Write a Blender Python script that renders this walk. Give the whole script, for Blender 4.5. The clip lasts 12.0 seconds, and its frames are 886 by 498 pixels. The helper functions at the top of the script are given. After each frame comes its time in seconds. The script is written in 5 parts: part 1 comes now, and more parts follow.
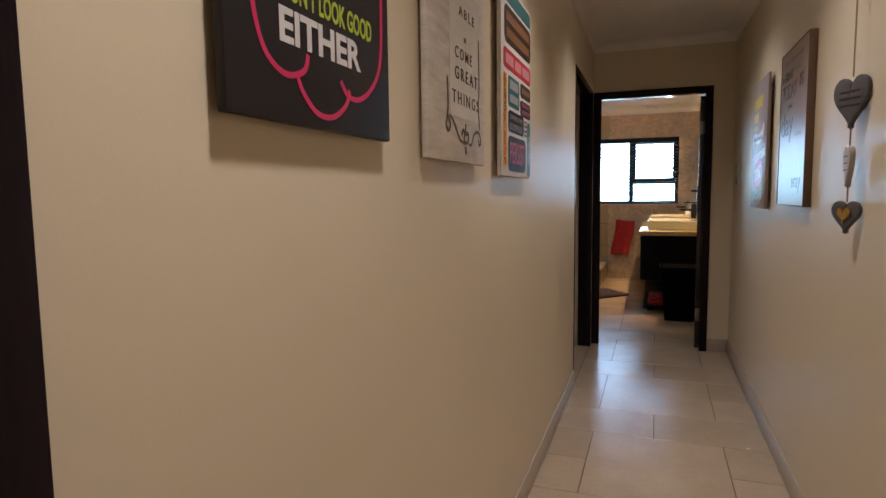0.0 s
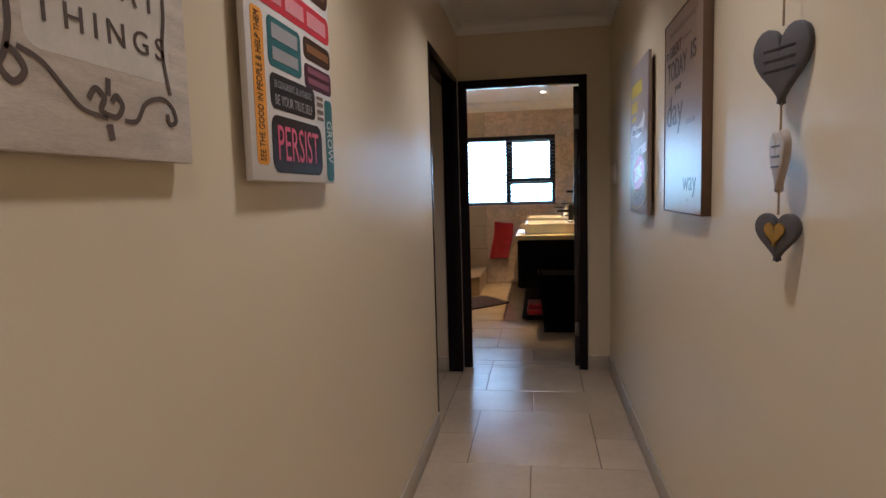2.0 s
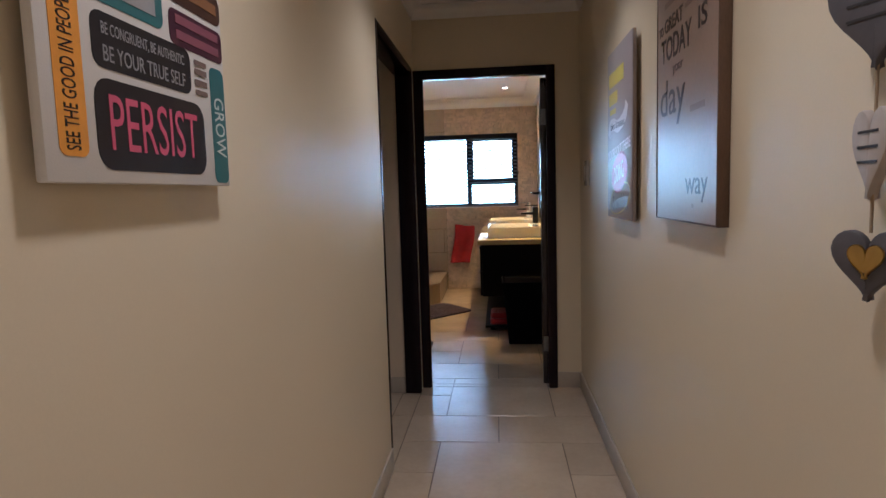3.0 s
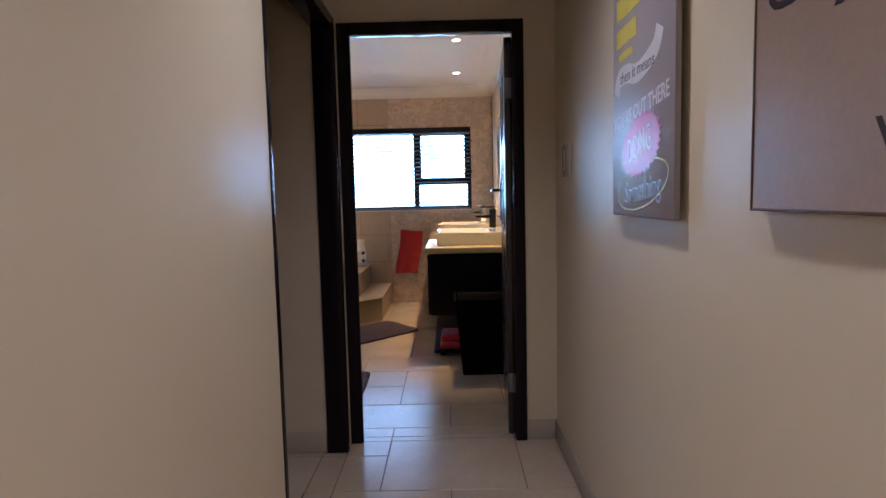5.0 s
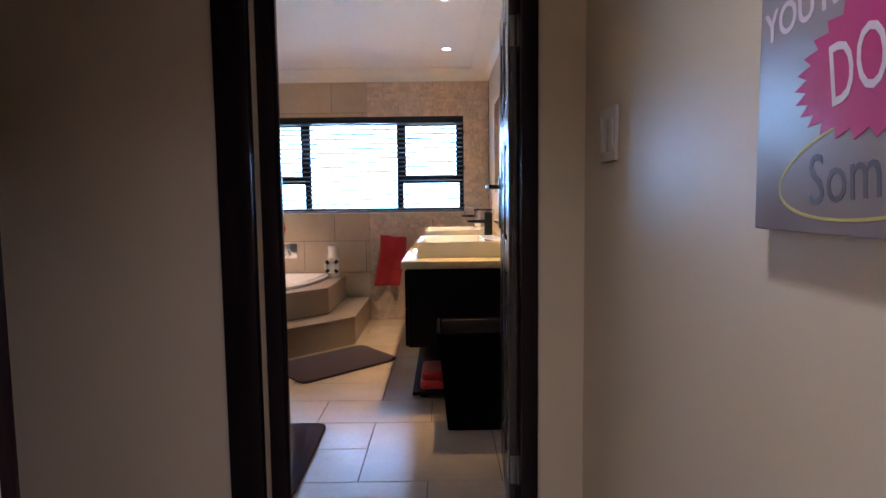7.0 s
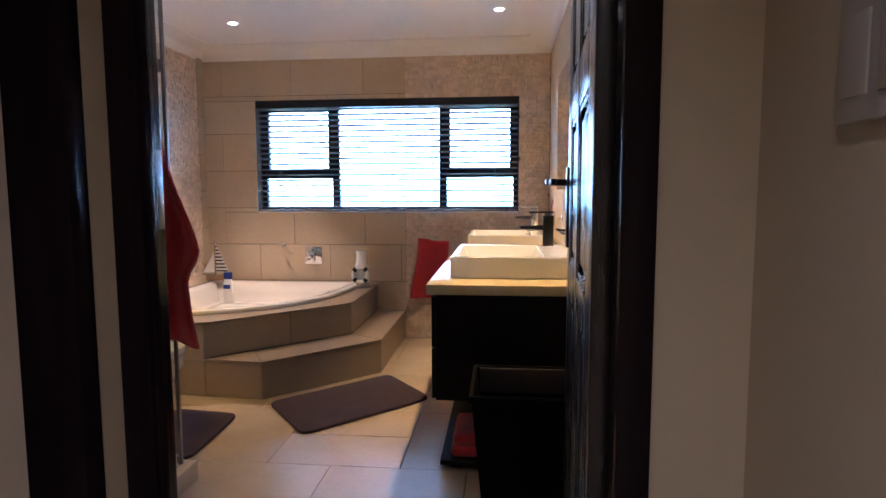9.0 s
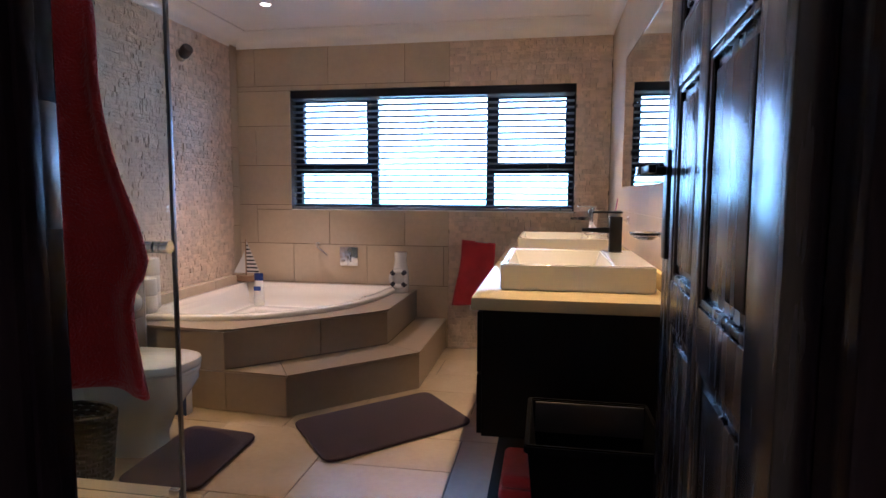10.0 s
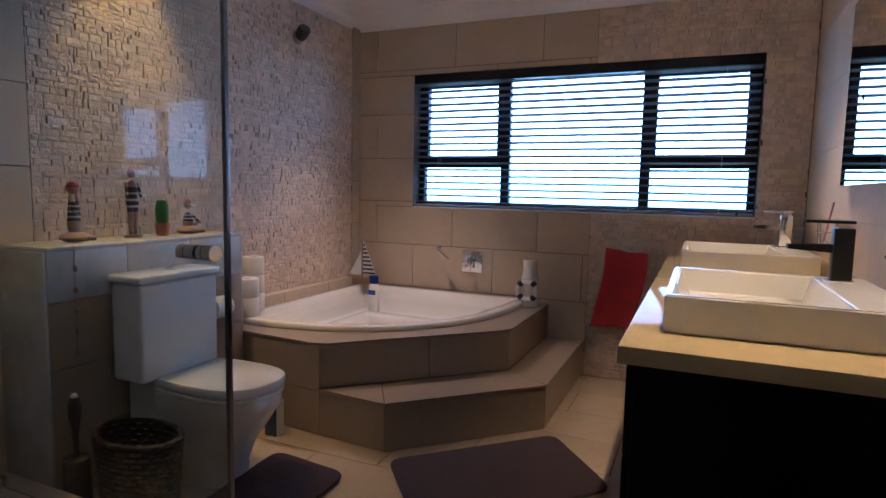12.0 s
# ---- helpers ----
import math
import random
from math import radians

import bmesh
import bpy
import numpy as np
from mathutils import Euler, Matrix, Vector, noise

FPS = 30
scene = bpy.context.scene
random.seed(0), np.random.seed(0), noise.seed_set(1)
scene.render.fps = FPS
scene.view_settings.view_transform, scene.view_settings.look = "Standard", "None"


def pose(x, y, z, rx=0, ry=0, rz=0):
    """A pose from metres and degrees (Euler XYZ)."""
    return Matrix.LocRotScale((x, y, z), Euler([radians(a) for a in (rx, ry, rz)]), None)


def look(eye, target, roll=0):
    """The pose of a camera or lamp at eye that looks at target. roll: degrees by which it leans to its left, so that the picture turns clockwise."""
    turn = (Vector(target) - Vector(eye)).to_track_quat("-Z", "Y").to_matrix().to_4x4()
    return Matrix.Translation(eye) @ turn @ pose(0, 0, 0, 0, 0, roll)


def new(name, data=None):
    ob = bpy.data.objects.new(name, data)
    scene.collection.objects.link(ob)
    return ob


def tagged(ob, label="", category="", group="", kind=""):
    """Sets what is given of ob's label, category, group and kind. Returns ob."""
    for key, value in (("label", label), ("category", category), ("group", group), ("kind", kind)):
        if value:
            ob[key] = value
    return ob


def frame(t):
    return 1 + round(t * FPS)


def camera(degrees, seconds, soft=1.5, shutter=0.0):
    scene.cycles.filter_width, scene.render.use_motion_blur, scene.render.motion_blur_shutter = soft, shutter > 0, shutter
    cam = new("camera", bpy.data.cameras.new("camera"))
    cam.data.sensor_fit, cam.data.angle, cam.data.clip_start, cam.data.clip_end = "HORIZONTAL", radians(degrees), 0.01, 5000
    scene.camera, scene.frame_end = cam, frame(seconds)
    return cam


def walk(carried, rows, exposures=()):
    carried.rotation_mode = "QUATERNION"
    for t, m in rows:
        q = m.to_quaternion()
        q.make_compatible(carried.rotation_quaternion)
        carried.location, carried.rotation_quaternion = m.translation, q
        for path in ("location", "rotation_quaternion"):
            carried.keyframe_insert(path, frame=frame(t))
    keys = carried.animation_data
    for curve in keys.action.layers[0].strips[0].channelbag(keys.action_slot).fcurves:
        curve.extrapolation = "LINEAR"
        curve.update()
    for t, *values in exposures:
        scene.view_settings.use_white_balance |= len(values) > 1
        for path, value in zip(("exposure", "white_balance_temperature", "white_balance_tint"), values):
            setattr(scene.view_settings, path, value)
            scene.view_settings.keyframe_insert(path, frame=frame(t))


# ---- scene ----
cam = camera(74.1, 12.0, soft=1.5)
PATH = [
    (0, (-0.123, 0.401, 1.283), (-0.8, 2.274, 1.097), -0.7),
    (0.5, (-0.139, 0.594, 1.292), (-0.702, 2.504, 1.105), -1.1),
    (1, (-0.137, 0.768, 1.291), (-0.57, 2.711, 1.1), -1.5),
    (1.5, (-0.103, 0.983, 1.301), (-0.451, 2.943, 1.109), -1.6),
    (2, (-0.058, 1.196, 1.308), (-0.379, 3.161, 1.116), -1.6),
    (2.5, (-0.048, 1.387, 1.3), (-0.311, 3.36, 1.106), -1.6),
    (3, (-0.084, 1.619, 1.317), (-0.274, 3.6, 1.123), -1.7),
    (3.5, (-0.089, 1.824, 1.312), (-0.197, 3.811, 1.115), -1.7),
    (5.5, (-0.091, 2.796, 1.236), (-0.105, 4.788, 1.065), -1.3),
    (6, (-0.074, 3.031, 1.231), (-0.076, 5.024, 1.062), -1.2),
    (6.5, (-0.049, 3.267, 1.227), (-0.048, 5.26, 1.059), -0.8),
    (8.5, (0.044, 4.315, 1.253), (-0.062, 6.303, 1.07), -0.4),
    (9, (0.046, 4.507, 1.251), (-0.153, 6.489, 1.065), -0.2),
    (9.5, (0.012, 4.746, 1.238), (-0.257, 6.719, 1.053), -0.0),
    (10, (-0.02, 4.932, 1.231), (-0.364, 6.893, 1.045), 0.3),
    (10.5, (-0.016, 5.138, 1.237), (-0.455, 7.08, 1.048), 0.6),
    (11, (-0.014, 5.304, 1.243), (-0.589, 7.209, 1.049), 0.8),
    (11.5, (-0.050, 5.427, 1.236), (-0.734, 7.295, 1.04), 1.0),
    (12, (-0.117, 5.564, 1.223), (-0.910, 7.384, 1.026), 1.2),
]
EXPOSURES = [(0, 0.16, 5450, 15), (3, 0.20, 5000, 15), (6, 0.44, 4750, 22), (8.5, 0.52, 4800, 23), (9.5, 0.20, 4700, 23), (10.5, -0.04, 4520, 24), (12, -0.52, 4420, 24)]
walk(cam, [(t, look(eye, target, roll)) for t, eye, target, roll in PATH], EXPOSURES)

# ---- world and large lights ----
world = bpy.data.worlds.new("sky")
scene.world = world
world.use_nodes = True
wn = world.node_tree.nodes
sky = wn.new("ShaderNodeTexSky")
sky.sky_type, sky.sun_disc, sky.sun_elevation, sky.sun_rotation = "NISHITA", False, radians(50), radians(200)
wn["Background"].inputs["Strength"].default_value = 0.10
world.node_tree.links.new(sky.outputs[0], wn["Background"].inputs["Color"])
sun = new("sun", bpy.data.lights.new("sun", "SUN"))
sun.data.energy, sun.data.angle, sun.data.color = 2.0, radians(0.6), (1.0, 0.95, 0.88)
sun.matrix_world = look((0, 0, 20), (6, 16, 0))

OUTSIDE = 12.5          # glow of the bright day beyond the window
HALL_W, BATH_W = 76.0, 94.0   # ceiling lamps


def lamp(name, place, watts, color=(1.0, 0.76, 0.52), spread=125, blend=1.0, size=0.05):
    data = bpy.data.lights.new(name, "SPOT")
    data.energy, data.color, data.spot_size, data.spot_blend, data.shadow_soft_size = watts, color, radians(spread), blend, size
    ob = new(name, data)
    ob.location = place
    return ob


# ---- materials ----
def nodes_of(name):
    m = bpy.data.materials.new(name)
    m.use_nodes = True
    t = m.node_tree
    return m, t, t.nodes["Principled BSDF"], t.nodes.new, t.links.new


def paint(name, col, rough=0.5, metal=0.0, var=0.08, scale=3.0, fine=60.0, bump=0.1, dist=0.002, rvar=0.08, rand=0.0, island=0.0, stretch=(1, 1, 1), coat=0.0, sheen=0.0, spec=0.5, world=False):
    """A plain surface with broad and fine variation, and a fine relief."""
    m, t, b, nn, ln = nodes_of(name)
    co = nn("ShaderNodeTexCoord")
    mp = nn("ShaderNodeMapping")
    mp.inputs["Scale"].default_value = stretch
    ln(nn("ShaderNodeNewGeometry").outputs["Position"] if world else co.outputs["Object"], mp.inputs[0])
    n1, n2 = nn("ShaderNodeTexNoise"), nn("ShaderNodeTexNoise")
    n1.inputs["Scale"].default_value, n1.inputs["Detail"].default_value = scale, 4
    n2.inputs["Scale"].default_value, n2.inputs["Detail"].default_value = fine, 5
    for n in (n1, n2):
        ln(mp.outputs[0], n.inputs["Vector"])
    mix = nn("ShaderNodeMath"); mix.operation = "MULTIPLY_ADD"
    mix.inputs[1].default_value = 0.65
    ln(n1.outputs["Fac"], mix.inputs[0])
    sc = nn("ShaderNodeMath"); sc.operation = "MULTIPLY"; sc.inputs[1].default_value = 0.35
    ln(n2.outputs["Fac"], sc.inputs[0]); ln(sc.outputs[0], mix.inputs[2])
    fac = mix.outputs[0]
    if rand or island:
        src_ = nn("ShaderNodeObjectInfo").outputs["Random"] if rand else nn("ShaderNodeNewGeometry").outputs["Random Per Island"]
        k = nn("ShaderNodeMath"); k.operation = "MULTIPLY_ADD"
        k.inputs[1].default_value = rand or island
        ln(src_, k.inputs[0])
        sub = nn("ShaderNodeMath"); sub.operation = "SUBTRACT"; sub.inputs[1].default_value = (rand or island) / 2
        ln(fac, sub.inputs[0]); ln(sub.outputs[0], k.inputs[2])
        fac = k.outputs[0]
    r = nn("ShaderNodeValToRGB")
    r.color_ramp.elements[0].position, r.color_ramp.elements[1].position = 0.3, 0.7
    r.color_ramp.elements[0].color = (*[min(1, c * (1 - var)) for c in col], 1)
    r.color_ramp.elements[1].color = (*[min(1, c * (1 + var)) for c in col], 1)
    ln(fac, r.inputs[0]); ln(r.outputs[0], b.inputs["Base Color"])
    rr = nn("ShaderNodeMapRange")
    rr.inputs["To Min"].default_value, rr.inputs["To Max"].default_value = max(0.02, rough - rvar), min(1, rough + rvar)
    ln(n1.outputs["Fac"], rr.inputs["Value"]); ln(rr.outputs[0], b.inputs["Roughness"])
    b.inputs["Metallic"].default_value = metal
    b.inputs["Specular IOR Level"].default_value = spec
    b.inputs["Coat Weight"].default_value = coat
    b.inputs["Coat Roughness"].default_value = 0.15
    b.inputs["Sheen Weight"].default_value = sheen
    if bump:
        bp = nn("ShaderNodeBump")
        bp.inputs["Strength"].default_value, bp.inputs["Distance"].default_value = bump, dist
        ln(n2.outputs["Fac"], bp.inputs["Height"]); ln(bp.outputs[0], b.inputs["Normal"])
    return m


def glowing(name, col, strength):
    m, t, b, nn, ln = nodes_of(name)
    b.inputs["Emission Color"].default_value = (*col, 1)
    b.inputs["Emission Strength"].default_value = strength
    b.inputs["Base Color"].default_value = (*col, 1)
    return m


def clear_glass(name, tint=(0.97, 1.0, 0.985), rough=0.0, ior=1.5):
    m, t, b, nn, ln = nodes_of(name)
    b.inputs["Base Color"].default_value = (*tint, 1)
    b.inputs["Roughness"].default_value = rough
    b.inputs["Transmission Weight"].default_value = 1.0
    b.inputs["IOR"].default_value = ior
    return m


def outdoors(name):
    """Bright hazy sky above pale garden greens."""
    m, t, b, nn, ln = nodes_of(name)
    co, sep, nz = nn("ShaderNodeTexCoord"), nn("ShaderNodeSeparateXYZ"), nn("ShaderNodeTexNoise")
    nz.inputs["Scale"].default_value, nz.inputs["Detail"].default_value = 1.6, 6
    ln(co.outputs["Object"], sep.inputs[0]); ln(co.outputs["Object"], nz.inputs["Vector"])
    a = nn("ShaderNodeMath"); a.operation = "MULTIPLY_ADD"; a.inputs[1].default_value = 0.7
    ln(nz.outputs["Fac"], a.inputs[0]); ln(sep.outputs["Z"], a.inputs[2])
    mr = nn("ShaderNodeMapRange")
    mr.inputs["From Min"].default_value, mr.inputs["From Max"].default_value = 0.4, 2.6
    ln(a.outputs[0], mr.inputs["Value"])
    r = nn("ShaderNodeValToRGB")
    e = r.color_ramp.elements
    e[0].position, e[0].color = 0.30, (0.10, 0.17, 0.14, 1)
    e[1].position, e[1].color = 1.0, (0.60, 0.80, 0.97, 1)
    mid = e.new(0.66); mid.color = (0.52, 0.82, 0.93, 1)
    ln(mr.outputs[0], r.inputs[0])
    b.inputs["Base Color"].default_value = (0, 0, 0, 1)
    b.inputs["Roughness"].default_value = 1
    ln(r.outputs[0], b.inputs["Emission Color"])
    b.inputs["Emission Strength"].default_value = OUTSIDE
    return m


M = {}
M["wall"] = paint("cream_wall_paint", (0.69, 0.585, 0.415), 0.42, var=0.035, scale=1.5, fine=220, bump=0.12, dist=0.0012)
M["ceil"] = paint("ceiling_white", (0.78, 0.74, 0.68), 0.7, var=0.02, fine=150, bump=0.08)
M["bceil"] = paint("bath_ceiling_white", (0.90, 0.88, 0.88), 0.55, var=0.02, fine=150, bump=0.08)
M["skirt"] = paint("skirting_tile", (0.44, 0.38, 0.30), 0.35, var=0.08, rand=0.2)
M["floor"] = paint("floor_tile_cream", (0.475, 0.375, 0.272), 0.22, spec=0.55, var=0.10, scale=4, fine=35, bump=0.05, rand=0.25, rvar=0.1, world=True)
M["grout"] = paint("grout", (0.15, 0.115, 0.085), 0.9, var=0.15, fine=120, bump=0.3)
M["wtile"] = paint("wall_tile_beige", (0.59, 0.48, 0.35), 0.6, spec=0.08, var=0.08, scale=3, fine=30, bump=0.05, rand=0.2, world=True)
# beige base darkened: shade on the plinth's fronts is put into the colour
M["ptile"] = paint("plinth_tile_shaded_beige", (0.34, 0.268, 0.20), 0.32, var=0.09, scale=3, fine=30, bump=0.05, rand=0.2, world=True)
M["stonebed"] = paint("stone_bed", (0.24, 0.18, 0.13), 0.9, var=0.2, fine=90, bump=0.5)
M["stone"] = paint("split_travertine", (0.71, 0.565, 0.445), 0.8, var=0.14, scale=9, fine=130, bump=0.9, dist=0.006, island=0.35)
M["stone1"] = paint("split_travertine_single", (0.71, 0.565, 0.445), 0.8, var=0.14, scale=9, fine=130, bump=0.9, dist=0.006, rand=0.35, world=True)
M["marble"] = paint("grey_marble_tile", (0.55, 0.52, 0.48), 0.25, var=0.22, scale=5, fine=22, bump=0.03)
M["dark"] = paint("dark_stained_wood", (0.015, 0.010, 0.012), 0.2, var=0.3, scale=4, fine=40, bump=0.08, stretch=(6, 6, 0.6), spec=0.10, rvar=0.04)
M["leaf"] = paint("dark_varnished_door", (0.012, 0.008, 0.010), 0.27, var=0.35, scale=4, fine=40, bump=0.02, stretch=(7, 7, 0.5), spec=0.65, rvar=0.05)
M["black"] = paint("black_brown_laminate", (0.0045, 0.0038, 0.0045), 0.5, spec=0.14, var=0.3, scale=5, fine=60, bump=0.05, stretch=(5, 5, 0.8))
M["blackmetal"] = paint("matt_black_metal", (0.012, 0.012, 0.013), 0.35, 0.6, var=0.2)
M["alu"] = paint("dark_bronze_aluminium", (0.015, 0.014, 0.018), 0.40, 0.3, var=0.2)
M["slat"] = paint("blind_slat", (0.24, 0.24, 0.26), 0.45, var=0.05)
M["white"] = paint("white_ceramic", (0.82, 0.80, 0.76), 0.12, var=0.02, bump=0.0, coat=0.4)
M["acryl"] = paint("white_acrylic", (0.80, 0.76, 0.70), 0.15, var=0.02, bump=0.0, coat=0.3)
M["gloss"] = paint("glossy_white_plastic", (0.55, 0.51, 0.47), 0.06, var=0.02, bump=0.0, rvar=0.02)
M["plastic"] = paint("white_plastic", (0.78, 0.77, 0.75), 0.35, var=0.03, bump=0.02)
M["counter"] = paint("cream_stone_counter", (0.66, 0.53, 0.26), 0.07, var=0.07, scale=20, fine=180, bump=0.02)
M["chrome"] = paint("chrome", (0.80, 0.80, 0.82), 0.08, 1.0, var=0.03, bump=0.0, rvar=0.04)
M["steel"] = paint("dull_steel", (0.20, 0.20, 0.21), 0.35, 1.0, var=0.1)
M["brass"] = paint("brass", (0.55, 0.38, 0.12), 0.3, 1.0, var=0.1)
M["red"] = paint("red_terry", (0.58, 0.028, 0.034), 0.95, var=0.18, scale=12, fine=260, bump=1.0, dist=0.006, sheen=0.4)
M["mat"] = paint("mauve_pile", (0.040, 0.018, 0.038), 0.98, var=0.34, scale=7, fine=170, bump=1.0, dist=0.012, sheen=0.12)
M["glass"] = clear_glass("clear_glass", (0.91, 0.945, 0.945), ior=1.26)
M["pane"] = clear_glass("window_glass", (1, 1, 1))
M["frame_glass"] = clear_glass("tumbler_glass", (0.98, 1, 1), 0.02)
M["mirror"] = paint("mirror_silver", (0.92, 0.93, 0.92), 0.02, 1.0, var=0.0, bump=0.0, rvar=0.0)
M["bulb"] = glowing("lamp_glow", (1.0, 0.82, 0.58), 25.0)
M["outside"] = outdoors("hazy_outdoors")
M["grass"] = paint("grass", (0.07, 0.10, 0.03), 0.9, var=0.4, fine=30, bump=0.6)
M["greyroom"] = paint("grey_beige_paint", (0.66, 0.55, 0.41), 0.6, var=0.04, fine=200)


# ---- building helpers ----
def box(bm, x0, x1, y0, y1, z0, z1, bevel=0.0, seg=2):
    r = bmesh.ops.create_cube(bm, size=1.0, matrix=Matrix.LocRotScale(((x0 + x1) / 2, (y0 + y1) / 2, (z0 + z1) / 2), None, (abs(x1 - x0), abs(y1 - y0), abs(z1 - z0))))
    if bevel:
        vs = set(r["verts"])
        es = [e for e in bm.edges if e.verts[0] in vs and e.verts[1] in vs]
        bmesh.ops.bevel(bm, geom=es, offset=bevel, segments=seg, profile=0.5, affect="EDGES")
    return bm


def boxed(*a, **k):
    return box(bmesh.new(), *a, **k)


def tube(bm, p, q, r0, r1=None, n=20):
    p, q = Vector(p), Vector(q)
    d = q - p
    m = Matrix.Translation((p + q) / 2) @ d.to_track_quat("Z", "Y").to_matrix().to_4x4()
    bmesh.ops.create_cone(bm, cap_ends=True, segments=n, radius1=r0, radius2=r0 if r1 is None else r1, depth=d.length, matrix=m)
    return bm


def ball(bm, c, rx, ry=None, rz=None, u=16, v=10):
    bmesh.ops.create_uvsphere(bm, u_segments=u, v_segments=v, radius=1.0, matrix=Matrix.LocRotScale(c, None, (rx, ry or rx, rz or rx)))
    return bm


def lathe(bm, c, prof, n=28, sx=1.0, sy=1.0):
    rings = [[bm.verts.new((c[0] + r * sx * math.cos(2 * math.pi * i / n), c[1] + r * sy * math.sin(2 * math.pi * i / n), c[2] + z)) for i in range(n)] for r, z in prof]
    for a, b in zip(rings, rings[1:]):
        for i in range(n):
            bm.faces.new((a[i], a[(i + 1) % n], b[(i + 1) % n], b[i]))
    bm.faces.new(rings[0][::-1]); bm.faces.new(rings[-1])
    return bm


def prism(bm, pts, z0, z1, axis="z", bevel=0.0):
    """A polygon drawn out along an axis: z for (x, y) points, x for (y, z), y for (x, z)."""
    def place(p, h):
        return {"z": (p[0], p[1], h), "x": (h, p[0], p[1]), "y": (p[0], h, p[1])}[axis]
    lo = [bm.verts.new(place(p, z0)) for p in pts]
    hi = [bm.verts.new(place(p, z1)) for p in pts]
    n = len(pts)
    fs = [bm.faces.new(lo), bm.faces.new(hi)] + [bm.faces.new((lo[i], lo[(i + 1) % n], hi[(i + 1) % n], hi[i])) for i in range(n)]
    bmesh.ops.recalc_face_normals(bm, faces=fs)
    if bevel:
        bmesh.ops.bevel(bm, geom=list({e for f in fs[:2] for e in f.edges}), offset=bevel, segments=2, profile=0.5, affect="EDGES")
    return bm


def mesh_of(name, bm, material, smooth=None):
    bmesh.ops.recalc_face_normals(bm, faces=bm.faces[:])
    me = bpy.data.meshes.new(name)
    bm.to_mesh(me)
    bm.free()
    me.materials.append(material)
    if smooth:
        me.shade_smooth()
        me.set_sharp_from_angle(angle=radians(smooth))
    return me


def part(name, bm, material, parent, label="", smooth=40):
    ob = new(name, mesh_of(name, bm, material, smooth))
    ob.parent = parent
    if parent is not None and parent.type == "EMPTY":
        ob.matrix_parent_inverse = parent.matrix_basis.inverted()
    return tagged(ob, label)


def thing(name, base, label, category, group=""):
    ob = new(name)
    ob.empty_display_size = 0.1
    ob.matrix_basis = Matrix.Translation(base)
    return tagged(ob, label, category, group)


def solid(name, bm, material, label="", category="", group="", kind="", smooth=40):
    return tagged(new(name, mesh_of(name, bm, material, smooth)), label, category, group, kind)


def setting(name, bm, material, label, smooth=40):
    return solid(name, bm, material, label, "", "", "structure", smooth)


def lettering(name, text, size, m, material, parent, bold=0.0, width=None, label="", spacing=1.0):
    """Thin raised letters, each a part; m places their x (along), y (up) and z (out)."""
    cu = bpy.data.curves.new(name, "FONT")
    cu.body, cu.size, cu.extrude, cu.offset, cu.align_x, cu.align_y, cu.resolution_u = text, size, 0.0003, bold, "CENTER", "CENTER", 3
    cu.space_character = spacing
    tmp = new("lettering", cu)
    bpy.context.view_layer.update()
    me = bpy.data.meshes.new_from_object(tmp)
    bpy.data.objects.remove(tmp)
    if width:
        w = max(v.co.x for v in me.vertices) - min(v.co.x for v in me.vertices)
        for v in me.vertices:
            v.co.x *= width / w
    me.transform(m)
    src_bm = bmesh.new()
    src_bm.from_mesh(me)
    bpy.data.meshes.remove(me)
    left = set(src_bm.verts)
    while left:
        stack, piece = [left.pop()], set()
        while stack:
            v = stack.pop()
            piece.add(v)
            for e in v.link_edges:
                o = e.other_vert(v)
                if o in left:
                    left.discard(o)
                    stack.append(o)
        order = sorted(piece, key=lambda v: v.index)
        at_ = {v: k for k, v in enumerate(order)}
        lm = bpy.data.meshes.new(name)
        lm.from_pydata([v.co[:] for v in order], [], [[at_[v] for v in f.verts] for f in src_bm.faces if f.verts[0] in piece])
        lm.materials.append(material)
        ob = new(name, lm)
        ob.parent = parent
        if parent.type == "EMPTY":
            ob.matrix_parent_inverse = parent.matrix_basis.inverted()
        tagged(ob, label)
    src_bm.free()


def on_left(y, z, x):
    """Frame for writing on a left-hand wall: reads towards +y, faces +x."""
    return Matrix(((0, 0, 1, x), (1, 0, 0, y), (0, 1, 0, z), (0, 0, 0, 1)))


def on_right(y, z, x):
    return Matrix(((0, 0, -1, x), (-1, 0, 0, y), (0, 1, 0, z), (0, 0, 0, 1)))


# ---- plan, in metres ----
XL, XR, YE = -0.615, 0.444, 5.475        # corridor walls and end wall
YF = 5.448                               # front of the bathroom door frame
HC = 2.49                                # corridor ceiling
BX0, BX1, BY0, BY1, HB = -2.570, 0.449, 5.530, 9.520, 2.500   # bathroom
WX0, WX1, WZ0, WZ1 = -2.095, 0.185, 1.098, 2.062              # window opening
DX0, DX1, DTOP = -0.617, 0.287, 2.095    # bathroom door frame, outside
SD0, SD1 = 4.285, 5.392                  # side doorway in the left wall
ND0, ND1 = -0.213, 0.742                 # near doorway in the left wall
T = 0.12

